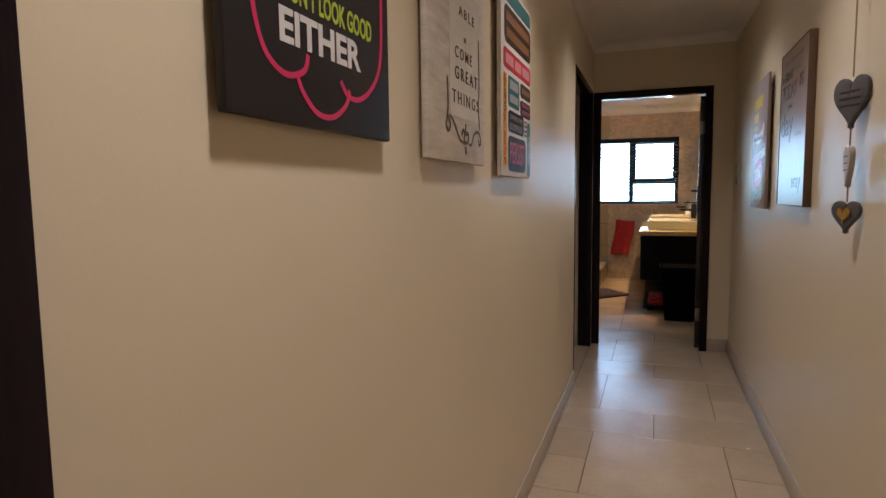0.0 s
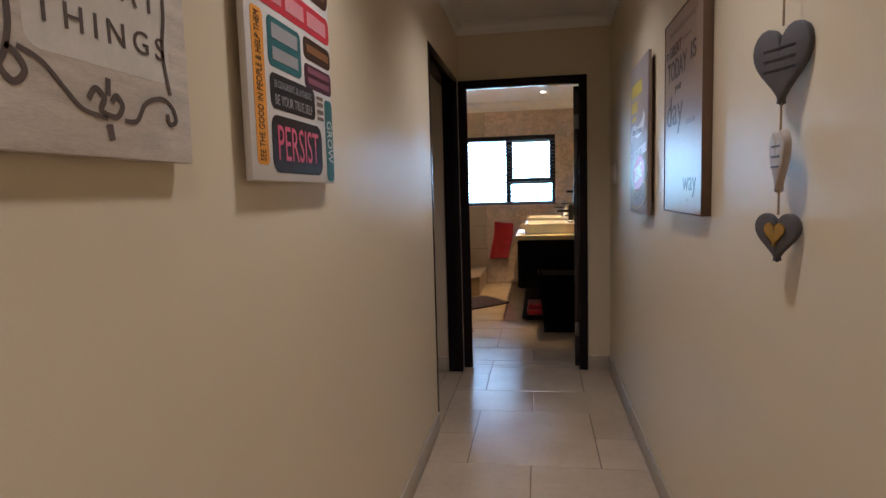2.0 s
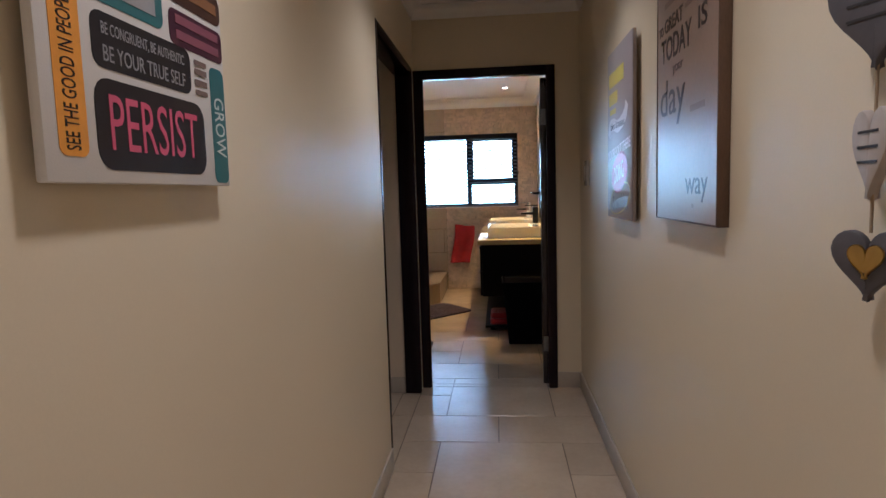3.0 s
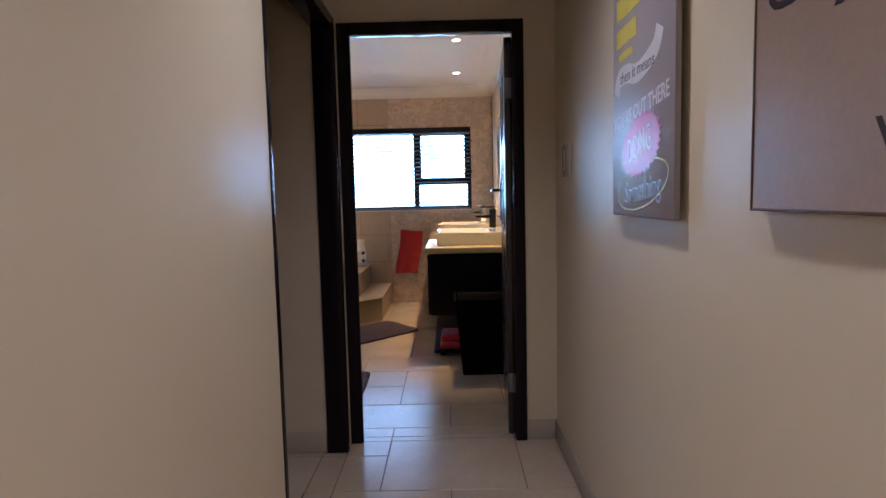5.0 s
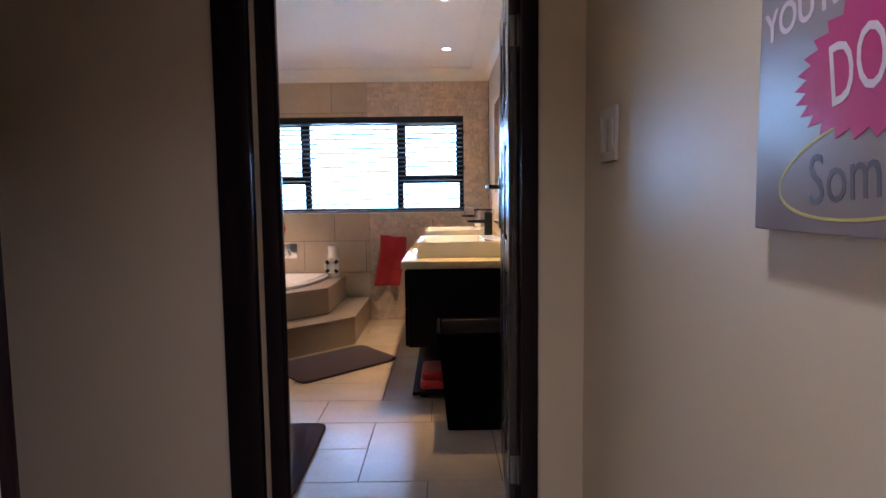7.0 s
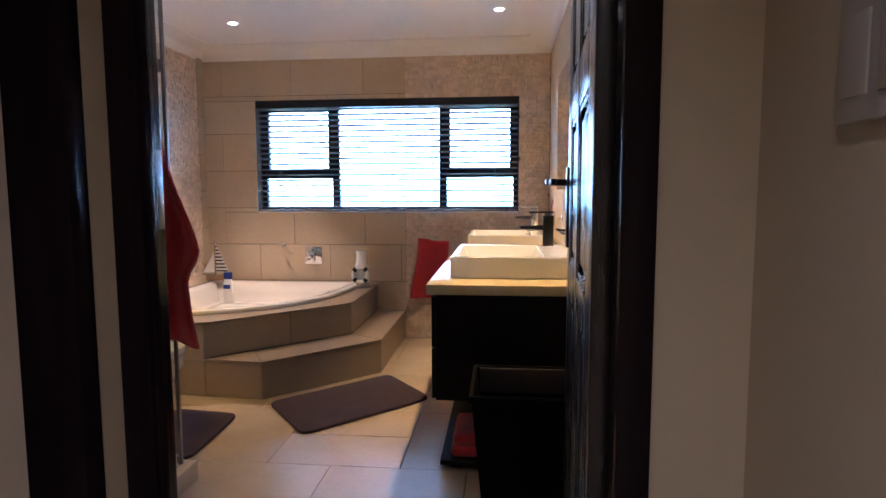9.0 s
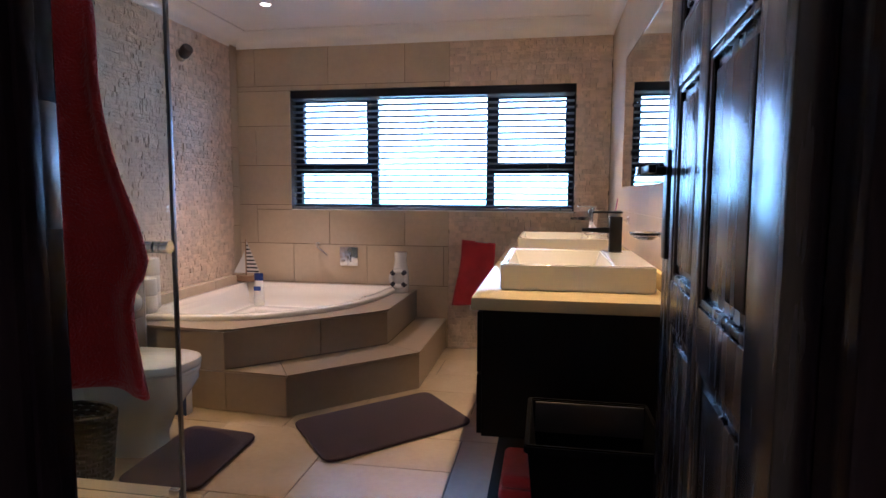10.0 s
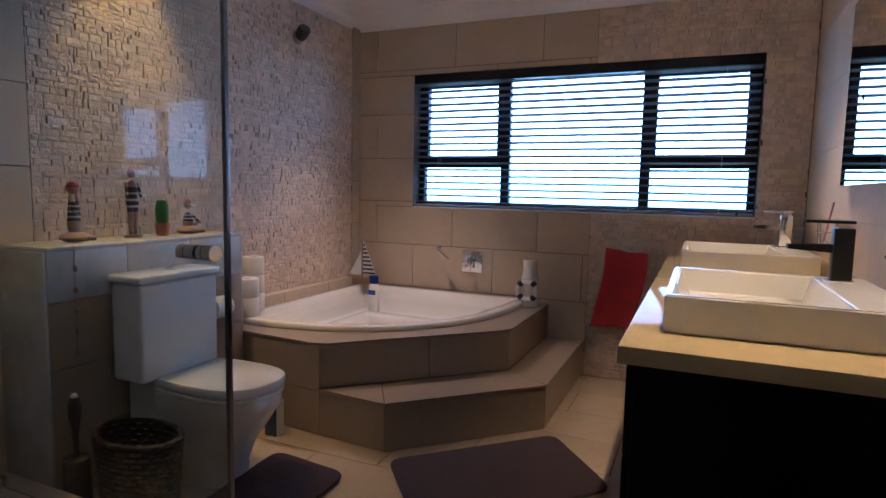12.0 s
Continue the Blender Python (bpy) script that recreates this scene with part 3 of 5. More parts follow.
for a_, c_ in zip(rings, rings[1:]):
    for i in range(len(a_)):
        j = (i + 1) % len(a_)
        bm.faces.new((a_[i], a_[j], c_[j], c_[i]))
bm.faces.new(rings[-1])
part("tub", bm, M["acryl"], bath, "", 60)
part("drain", lathe(bmesh.new(), (-1.97, 8.86, Z2 - 0.315), [(0.001, 0.002), (0.035, 0.002), (0.035, 0.006), (0.001, 0.007)]), M["chrome"], bath, "chrome drain")
part("overflow", lathe(bmesh.new(), (-1.28, 8.9, Z2 + 0.033), [(0.001, 0.0), (0.012, 0.0), (0.010, 0.006), (0.001, 0.007)]), M["chrome"], bath, "small chrome button")

# ---- shower enclosure ----
GX, GY = -1.333, 6.830
shower = thing("shower_enclosure", (GX, GY, 0), "frameless clear glass shower corner on a tiled curb", "shower")
b = boxed(GX - 0.05, GX + 0.05, BY0 + 0.002, GY + 0.05, 0.0, 0.088, 0.004); box(b, BX0 + 0.002, GX - 0.05, GY - 0.05, GY + 0.085, 0.0, 0.088, 0.004)
part("curb", b, M["wtile"], shower, "low tiled curb")
for bm in (boxed(GX - 0.004, GX + 0.004, BY0 + 0.55, GY - 0.006, 0.092, 2.05, 0.001), boxed(GX - 0.004, GX + 0.004, BY0 + 0.012, BY0 + 0.545, 0.092, 2.05, 0.001), boxed(BX0 + 0.02, GX - 0.006, GY - 0.004, GY + 0.004, 0.092, 2.05, 0.001)):
    p = part("glass_panel", bm, M["glass"], shower, "clear glass panel", None)
    p.visible_shadow = False
part("corner_strip", boxed(GX - 0.008, GX + 0.008, GY - 0.008, GY + 0.008, 0.089, 2.052, 0.002), M["steel"], shower, "slim metal corner strip")
bm = bmesh.new()
for x0, x1, r in ((GX - 0.070, GX - 0.045, 0.020), (GX - 0.045, GX - 0.040, 0.016), (GX - 0.040, GX - 0.006, 0.021), (GX + 0.006, GX + 0.022, 0.021), (GX + 0.022, GX + 0.027, 0.016), (GX + 0.027, GX + 0.055, 0.022)):
    tube(bm, (x0, GY - 0.100, 1.046), (x1, GY - 0.100, 1.046), r, n=24)
part("knob", bm, M["chrome"], shower, "ribbed chrome door knob")
part("clamp", boxed(GX - 0.055, GX - 0.012, GY - 0.014, GY + 0.014, 0.09, 0.13, 0.003), M["chrome"], shower, "chrome glass clamp")
part("clamp", boxed(BX0 + 0.10, BX0 + 0.145, GY - 0.014, GY + 0.014, 0.09, 0.135, 0.003), M["chrome"], shower, "chrome glass clamp")

# ---- half wall with shelf and toilet ----
hw = thing("half_wall", (-2.43, 7.42, 0), "low marble-tiled half wall with a shelf top", "half wall")
part("body", boxed(BX0 + 0.002, -2.297, 6.930, 7.915, 0, 0.968), M["grout"], hw, "dark joint bed")
for i, (y0, y1) in enumerate(((6.930, 7.26), (7.26, 7.59), (7.59, 7.915))):
    part("top_tile", boxed(BX0 + 0.003, -2.282, y0 + 0.001, y1 - 0.001, 0.970, 0.985, 0.002), M["marble"], hw, "grey marble shelf tile")
    part("face_tile", boxed(-2.2965, -2.284, y0 + 0.001, y1 - 0.001, 0.78, 0.969, 0.0015), M["marble"], hw, "grey marble tile")
    for z0, z1 in ((0.005, 0.26), (0.26, 0.52), (0.52, 0.779)):
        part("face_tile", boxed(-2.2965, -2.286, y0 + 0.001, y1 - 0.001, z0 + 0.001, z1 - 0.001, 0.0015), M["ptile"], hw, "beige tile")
part("end_tile", boxed(BX0 + 0.003, -2.286, 6.918, 6.929, 0.0, 0.969, 0.0015), M["marble"], hw, "grey marble tile")
part("end_tile", boxed(BX0 + 0.003, -2.286, 7.916, 7.927, 0.0, 0.969, 0.0015), M["marble"], hw, "grey marble tile")

toilet = thing("toilet", (-2.1, 7.39, 0), "white close-coupled ceramic toilet with closed lid", "toilet")
part("cistern", boxed(-2.280, -2.110, 7.172, 7.578, 0.425, 0.828, 0.018, 3), M["white"], toilet)
part("cistern_lid", boxed(-2.2818, -2.100, 7.163, 7.587, 0.830, 0.862, 0.010, 3), M["white"], toilet)
part("flush_button", lathe(bmesh.new(), (-2.19, 7.39, 0.862), [(0.001, 0), (0.024, 0), (0.024, 0.006), (0.020, 0.009), (0.001, 0.009)]), M["chrome"], toilet, "chrome flush button")


def seat_shape(k, n=24, x0=-2.100, x1=-1.640, w=0.186):
    pts = []
    for i in range(n + 1):
        a = -math.pi / 2 + math.pi * i / n
        pts.append((x0 + 0.17 + (x1 - x0 - 0.17) * max(0, math.cos(a)) ** 0.62 * k, 7.39 + w * k * math.copysign(abs(math.sin(a)) ** 0.82, a)))
    return pts + [(x0 + 0.004, 7.39 + w * k * 0.93), (x0 + 0.004, 7.39 - w * k * 0.93)]


part("lid", prism(bmesh.new(), seat_shape(1.0), 0.404, 0.448, "z", 0.012), M["white"], toilet)
part("seat", prism(bmesh.new(), seat_shape(0.985), 0.384, 0.4025, "z", 0.005), M["white"], toilet)
bm = bmesh.new()
lv = [(0.97, 0.383, 0.0), (0.97, 0.34, 0.0), (0.88, 0.27, 0.02), (0.72, 0.16, 0.05), (0.64, 0.06, 0.06), (0.66, 0.0, 0.06)]
rg = []
for k, z, back in lv:
    rg.append([bm.verts.new((-2.13 + (x + 2.13) * (k if x > -2.0 else 1), 7.39 + (y - 7.39) * k, z)) for x, y in seat_shape(1.0)])
for a_, c_ in zip(rg, rg[1:]):
    for i in range(len(a_)):
        j = (i + 1) % len(a_)
        bm.faces.new((a_[i], a_[j], c_[j], c_[i]))
bm.faces.new(rg[0]); bm.faces.new(rg[-1])
part("bowl", bm, M["white"], toilet, "", 50)
part("back_box", boxed(-2.278, -2.09, 7.235, 7.545, 0.0, 0.424, 0.02, 3), M["white"], toilet)

# ---- vanity ----
CT, BT = 0.862, 0.965
counter = thing("worktop", (0.1, 8.15, CT - 0.045), "cream polished stone worktop with an upstand on the vanity", "worktop")
part("slab", boxed(-0.280, BX1 - 0.012, 7.000, 9.300, CT - 0.045, CT, 0.004), M["counter"], counter)
part("upstand", boxed(BX1 - 0.034, BX1 - 0.0125, 7.000, 9.300, CT + 0.001, CT + 0.068, 0.003), M["counter"], counter)
van = thing("vanity_cabinet", (0.1, 8.1, 0), "black-brown vanity cabinet with an open lower shelf", "vanity")
part("body", boxed(-0.243, BX1 - 0.013, 7.045, 9.280, 0.332, CT - 0.0455, 0.002), M["black"], van)
for y0, y1 in ((7.05, 7.79), (7.80, 8.53), (8.54, 9.275)):
    for z0, z1 in ((0.34, 0.565), (0.575, 0.80)):
        d = part("drawer_front", boxed(-0.262, -0.2435, y0, y1, z0, z1, 0.002), M["black"], van)
        part("handle", boxed(-0.278, -0.2625, (y0 + y1) / 2 - 0.08, (y0 + y1) / 2 + 0.08, z1 - 0.05, z1 - 0.038, 0.002), M["blackmetal"], d, "dark bar handle")
part("leg_panel", boxed(0.16, BX1 - 0.013, 7.06, 7.095, 0.052, 0.3315, 0.002), M["black"], van)
part("side_panel", boxed(-0.19, BX1 - 0.013, 9.24, 9.275, 0.052, 0.3315, 0.002), M["black"], van)
part("lower_shelf", boxed(-0.226, BX1 - 0.013, 7.05, 9.28, 0.030, 0.0515, 0.002), M["black"], van)
for y in (7.10, 9.2):
    for x in (-0.18, 0.36):
        part("foot", boxed(x, x + 0.05, y, y + 0.05, 0.0, 0.0295, 0.002), M["black"], van)


def basin(y0, y1):
    bs = thing("basin", (0.1, (y0 + y1) / 2, CT), "white rectangular countertop basin on the cream worktop", "basin", "countertop basins")
    x0, x1 = -0.190, 0.388
    bm = bmesh.new()
    ox = [(x0, y0), (x1, y0), (x1, y1), (x0, y1)]
    ix = [(x0 + 0.022, y0 + 0.022), (x1 - 0.150, y0 + 0.022), (x1 - 0.150, y1 - 0.022), (x0 + 0.022, y1 - 0.022)]
    lx = [(x0 + 0.05, y0 + 0.05), (x1 - 0.175, y0 + 0.05), (x1 - 0.175, y1 - 0.05), (x0 + 0.05, y1 - 0.05)]
    rr = [[bm.verts.new((x, y, z)) for x, y in pl] for pl, z in ((ox, CT + 0.001), (ox, BT), (ix, BT - 0.001), (lx, CT + 0.02))]
    for a_, c_ in zip(rr, rr[1:]):
        for i in range(4):
            bm.faces.new((a_[i], a_[(i + 1) % 4], c_[(i + 1) % 4], c_[i]))
    bm.faces.new(rr[0]); bm.faces.new(rr[3])
    bmesh.ops.bevel(bm, geom=bm.edges[:], offset=0.005, segments=3, affect="EDGES")
    part("bowl", bm, M["white"], bs)
    part("drain", lathe(bmesh.new(), (x0 + 0.2, (y0 + y1) / 2, CT + 0.021), [(0.001, 0), (0.03, 0), (0.028, 0.004), (0.001, 0.005)]), M["chrome"], bs, "chrome drain")


basin(7.195, 7.860)
basin(8.600, 9.230)


def mixer(x, y, finish):
    t_ = thing("basin_mixer", (x, y, BT), "tall square matt black basin mixer tap" if finish is M["blackmetal"] else "tall square chrome basin mixer tap", "tap", "basin taps")
    part("base_plate", boxed(x - 0.042, x + 0.034, y - 0.028, y + 0.028, BT + 0.0, BT + 0.006, 0.002), M["chrome"], t_, "chrome base plate")
    part("body", boxed(x - 0.028, x + 0.028, y - 0.025, y + 0.025, BT + 0.006, BT + 0.168, 0.004), finish, t_)
    bm = prism(bmesh.new(), [(x - 0.024, BT + 0.090), (x - 0.024, BT + 0.118), (x - 0.150, BT + 0.112), (x - 0.150, BT + 0.098)], y - 0.020, y + 0.020, "y")
    part("spout", bm, finish, t_)
    part("lever", boxed(x - 0.105, x + 0.028, y - 0.022, y + 0.022, BT + 0.182, BT + 0.192, 0.003), finish, t_)
    part("neck", boxed(x - 0.018, x + 0.018, y - 0.016, y + 0.016, BT + 0.168, BT + 0.182), M["chrome"], t_)


mixer(0.296, 7.735, M["blackmetal"])
mixer(0.296, 9.080, M["chrome"])

mirror = thing("mirror", (BX1 - 0.02, 8.1, 1.64), "wide frameless wall mirror above the basins", "mirror")
HUNG = pose(BX1 - 0.0125, 6.70, 0, 0, 0, 0.8)     # hangs a little out of line with the wall
bm = boxed(-0.0055, 0.0, 0, 1.765, 1.277, 1.993, 0.0015); bm.transform(HUNG)
part("glass", bm, M["mirror"], mirror, "silvered mirror glass", None)
bm = boxed(-0.0075, 0.0, 0, 1.768, 1.9935, 2.001, 0.002); bm.transform(HUNG)
part("top_edge", bm, M["chrome"], mirror, "bright bevelled top edge")
for y in (0.25, 1.50):
    bm = boxed(0.0002, 0.012, y, y + 0.04, 1.50, 1.80, 0.001); bm.transform(HUNG)
    part("spacer", bm, M["plastic"], mirror, "white backing pad")


def dish(y, z, what):
    d = thing(what, (BX1, y, z), "chrome wall holder with a clear glass dish" if what == "soap_dish" else "chrome wall holder with a glass tumbler and toothbrush", "soap dish" if what == "soap_dish" else "tumbler holder")
    w = BX1 - 0.0125
    bm = boxed(w - 0.008, w, y - 0.022, y + 0.022, z - 0.022, z + 0.022, 0.003); tube(bm, (w - 0.008, y, z), (w - 0.03, y, z), 0.008)
    part("bracket", bm, M["chrome"], d)
    n = 24
    bm = bmesh.new()
    for i in range(n):
        a, c = 2 * math.pi * i / n, 2 * math.pi * (i + 1) / n
        R = 0.052 if what == "soap_dish" else 0.036
        tube(bm, (w - 0.082 + R * math.cos(a), y + R * math.sin(a), z), (w - 0.082 + R * math.cos(c), y + R * math.sin(c), z), 0.0028, n=6)
    part("ring", bm, M["chrome"], d)
    if what == "soap_dish":
        glass = part("dish", lathe(bmesh.new(), (w - 0.082, y, z), [(0.001, -0.018), (0.03, -0.016), (0.058, 0.004), (0.060, 0.012), (0.055, 0.010), (0.03, -0.008), (0.001, -0.010)]), M["frame_glass"], d, "clear glass dish")
    else:
        glass = part("tumbler", lathe(bmesh.new(), (w - 0.082, y, z), [(0.001, -0.05), (0.030, -0.05), (0.034, 0.05), (0.031, 0.05), (0.027, -0.044), (0.001, -0.044)]), M["frame_glass"], d, "clear glass tumbler")
        part("toothbrush", tube(bmesh.new(), (w - 0.09, y, z - 0.04), (w - 0.06, y + 0.03, z + 0.12), 0.005, 0.004, 8), paint("pink_plastic", (0.6, 0.25, 0.35), 0.4), d, "pale pink toothbrush")
    glass.visible_shadow = False


dish(7.270, 1.078, "soap_dish")
dish(8.35, 1.09, "tumbler_holder")

# ---- bin and towels ----
bin_ = thing("waste_bin", (0.12, 6.72, 0), "tall black tapered bin with an open top", "bin")
bm = bmesh.new()
x0, x1, y0, y1 = -0.012, 0.290, 6.570, 6.860
def q4(g, z): return [(x0 - g, y0 - g, z), (x1 + g * 0.6, y0 - g, z), (x1 + g * 0.6, y1 + g, z), (x0 - g, y1 + g, z)]
rr = [[bm.verts.new(p) for p in q] for q in (q4(0, 0), q4(0.045, 0.515), q4(0.056, 0.515), q4(0.056, 0.540), q4(0.040, 0.540), q4(0.036, 0.49), q4(-0.008, 0.02))]
for a_, c_ in zip(rr, rr[1:]):
    for i in range(4):
        bm.faces.new((a_[i], a_[(i + 1) % 4], c_[(i + 1) % 4], c_[i]))
bm.faces.new(rr[0]); bm.faces.new(rr[-1])
bmesh.ops.bevel(bm, geom=bm.edges[:], offset=0.004, segments=2, affect="EDGES")
part("tub", bm, paint("black_plastic", (0.005, 0.005, 0.006), 0.8, spec=0.05, var=0.2), bin_)
part("liner", boxed(x0 - 0.03, x1 + 0.02, y1 + 0.025, y1 + 0.034, 0.43, 0.534, 0.002), paint("grey_liner", (0.085, 0.070, 0.060), 0.75, spec=0.2), bin_, "grey bin liner edge")


def draped(name, cols, rows_, f, label, category, material):
    """A cloth of some thickness: f(u, v) gives its middle, u across and v down."""
    bm = bmesh.new()
    g = [[bm.verts.new(f(i / cols, j / rows_)) for i in range(cols + 1)] for j in range(rows_ + 1)]
    for j in range(rows_):
        for i in range(cols):
            bm.faces.new((g[j][i], g[j][i + 1], g[j + 1][i + 1], g[j + 1][i]))
    bmesh.ops.recalc_face_normals(bm, faces=bm.faces[:])
    ob = solid(name, bm, material, label, category, smooth=180)
    sd = ob.modifiers.new("thickness", "SOLIDIFY")
    sd.thickness, sd.offset = 0.012, 0.0
    return ob


TOWEL_EDGE = ((1.98, -0.860), (1.75, -0.800), (1.52, -0.730), (1.41, -0.710), (1.26, -0.668), (1.17, -0.630), (1.12, -0.612), (1.07, -0.638), (1.00, -0.630), (0.90, -0.624))


def bath_towel(u, v):
    z = 1.98 - v * 1.07
    for (za, xa), (zb, xb) in zip(TOWEL_EDGE, TOWEL_EDGE[1:]):
        if zb <= z <= za:
            break
    edge = xb + (xa - xb) * (z - zb) / (za - zb) if z > 0.90 else -0.624
    w = 0.03 + 0.24 * min(1.0, v * 2.2) ** 0.7
    x = edge - (1 - u) * w + 0.006 * math.sin(v * 19) * u
    y = 5.578 + 0.165 * min(1.0, v * 3) * u + 0.022 * math.sin(u * 14 + v * 3) * min(1, v * 3) + 0.012 * math.sin(v * 9 + u * 4) * min(1, v * 4)
    return (x, max(y, BY0 + 0.012), z + (1 - u) * 0.09 * v)


draped("bath_towel", 26, 44, bath_towel, "red terry bath towel hanging bunched from a wall hook", "towel", M["red"])
hook = thing("towel_hook", (-0.870, BY0, 1.99), "small chrome wall hook", "hook")
bm = boxed(-0.887, -0.853, BY0 + 0.0005, BY0 + 0.008, 1.96, 2.02, 0.003); tube(bm, (-0.870, BY0 + 0.006, 1.99), (-0.870, BY0 + 0.055, 1.985), 0.006); ball(bm, (-0.870, BY0 + 0.057, 1.99), 0.011)
part("peg", bm, M["chrome"], hook)


def hand_towel(u, v):
    x = -0.664 + u * 0.262 - v * 0.062 + 0.012 * math.sin(v * 5)
    z = 0.878 - v * 0.520 - u * 0.024 * (1 - v)
    y = BY1 - 0.055 - 0.018 * math.sin(u * 7 + 0.6) * (0.3 + v) - 0.012 * math.sin(v * 6)
    return (x, y, z)


draped("hand_towel", 16, 30, hand_towel, "red terry hand towel hanging on the stone wall", "towel", M["red"])
rail = thing("towel_ring", (-0.53, BY1, 0.88), "small chrome towel holder on the stone wall", "towel holder")
bm = tube(bmesh.new(), (-0.66, BY1 - 0.055, 0.872), (-0.405, BY1 - 0.055, 0.850), 0.006); tube(bm, (-0.535, BY1 - 0.02, 0.862), (-0.535, BY1 - 0.055, 0.862), 0.008)
part("bar", bm, M["chrome"], rail)
folded = thing("folded_towels", (-0.08, 7.2, 0.052), "folded red towels on the vanity's lower shelf", "towel")
for i, z in enumerate((0.0525, 0.110)):
    bm = boxed(-0.180 + 0.008 * i, 0.10, 7.075, 7.36, z, z + 0.056, 0.024, 4)
    part("towel", bm, M["red"], folded)


def bath_mat(corners, label):
    cx, cy = sum(c[0] for c in corners) / 4, sum(c[1] for c in corners) / 4
    pts = []
    n = len(corners)
    for i, c in enumerate(corners):
        a, b_, d = Vector(corners[i - 1]), Vector(c), Vector(corners[(i + 1) % n])
        p, q = b_ + (a - b_).normalized() * 0.07, b_ + (d - b_).normalized() * 0.07
        for k in range(7):
            t_ = k / 6
            pts.append(tuple((1 - t_) ** 2 * p + 2 * t_ * (1 - t_) * b_ + t_ ** 2 * q))
    m_ = thing("bath_mat", (cx, cy, 0), label, "bath mat", "bath mats")
    part("cushion", prism(bmesh.new(), pts, 0.004, 0.022, "z", 0.008), M["mat"], m_)
    part("backing", prism(bmesh.new(), [(cx + (x - cx) * 0.93, cy + (y - cy) * 0.93) for x, y in pts], 0.0005, 0.004), M["blackmetal"], m_, "dark rubber backing")


bath_mat([(-1.335, 7.790), (-0.980, 7.360), (-0.378, 7.965), (-0.722, 8.395)], "mauve pile bath mat lying before the bath step")
bath_mat([(-1.835, 7.645), (-1.800, 7.030), (-1.412, 7.025), (-1.430, 7.600)], "mauve pile mat lying beside the toilet")
bath_mat([(-1.220, 6.660), (-1.220, 5.850), (-0.655, 5.850), (-0.670, 6.650)], "mauve pile mat lying before the shower")


# ---- pictures in the corridor ----
INK = {}


def ink(name, col, rough=0.5):
    if name not in INK:
        INK[name] = paint(name, col, rough, var=0.10, scale=20, fine=120, bump=0.02)
    return INK[name]


def rounded(bm, u0, u1, v0, v1, r, x, side, tilt=0.0):
    """A rounded flat patch on a wall picture; side +1 faces +x, -1 faces -x."""
    pts = []
    for cu, cv, a0 in ((u1 - r, v1 - r, 0), (u0 + r, v1 - r, 90), (u0 + r, v0 + r, 180), (u1 - r, v0 + r, 270)):
        for k in range(5):
            a = radians(a0 + 22.5 * k)
            pts.append((cu + r * math.cos(a), cv + r * math.sin(a) + tilt * (cu - u0)))
    return prism(bm, pts, x, x + side * 0.0006, "x")


def stroke(pts, width, x, side, closed=False, steps=8):
    """A painted line through a few points (y, z), as a thin raised ribbon."""
    n = len(pts)
    P = [Vector(p) for p in pts]
    line = []
    for i in range(n if closed else n - 1):
        p0, p1, p2, p3 = (P[(i + k) % n] if closed else P[min(max(i + k, 0), n - 1)] for k in (-1, 0, 1, 2))
        for k in range(steps):
            t_ = k / steps
            line.append(0.5 * ((2 * p1) + (p2 - p0) * t_ + (2 * p0 - 5 * p1 + 4 * p2 - p3) * t_ ** 2 + (3 * p1 - p0 - 3 * p2 + p3) * t_ ** 3))
    if not closed:
        line.append(P[-1])
    bm = bmesh.new()
    prev = None
    m_ = len(line)
    rows_ = []
    for i, p in enumerate(line):
        d = (line[(i + 1) % m_] if closed or i < m_ - 1 else p) - (line[i - 1] if closed or i else p)
        d = d.normalized() if d.length else Vector((1, 0))
        nrm = Vector((-d.y, d.x)) * width / 2
        rows_.append([bm.verts.new((x + side * h, q.x, q.y)) for q, h in ((p + nrm, 0.0), (p + nrm, 0.0005), (p - nrm, 0.0005), (p - nrm, 0.0))])
    for i in range(m_ if closed else m_ - 1):
        a, c = rows_[i], rows_[(i + 1) % m_]
        for k in range(3):
            bm.faces.new((a[k], a[k + 1], c[k + 1], c[k]))
    return bm


stretcher_wood = paint("stretcher_wood", (0.45, 0.33, 0.20), 0.7, var=0.15)


def canvas(y0, y1, z0, z1, side, depth, material, label):
    wall = XL if side > 0 else XR
    ob = thing("canvas_print", (wall, (y0 + y1) / 2, z0), label, "wall art", "corridor pictures")
    front = wall + side * depth
    back = front - side * 0.015
    part("panel", boxed(min(back, front), max(back, front), y0, y1, z0, z1, 0.003, 2), material, ob, "stretched canvas")
    part("stretcher", boxed(min(wall, back), max(wall, back), y0 + 0.05, y1 - 0.05, z0 + 0.05, z1 - 0.05), stretcher_wood, ob, "pale wooden stretcher frame")
    return ob, front + side * 0.0003


def bars(owner, rows_, material, x, side):
    """Small unreadable writing as plain bars (y0, y1, z, height)."""
    for y0, y1, z, h in rows_:
        part("text_bar", boxed(min(x, x + side * 0.0005), max(x, x + side * 0.0005), y0, y1, z - h / 2, z + h / 2), material, owner, "", None)


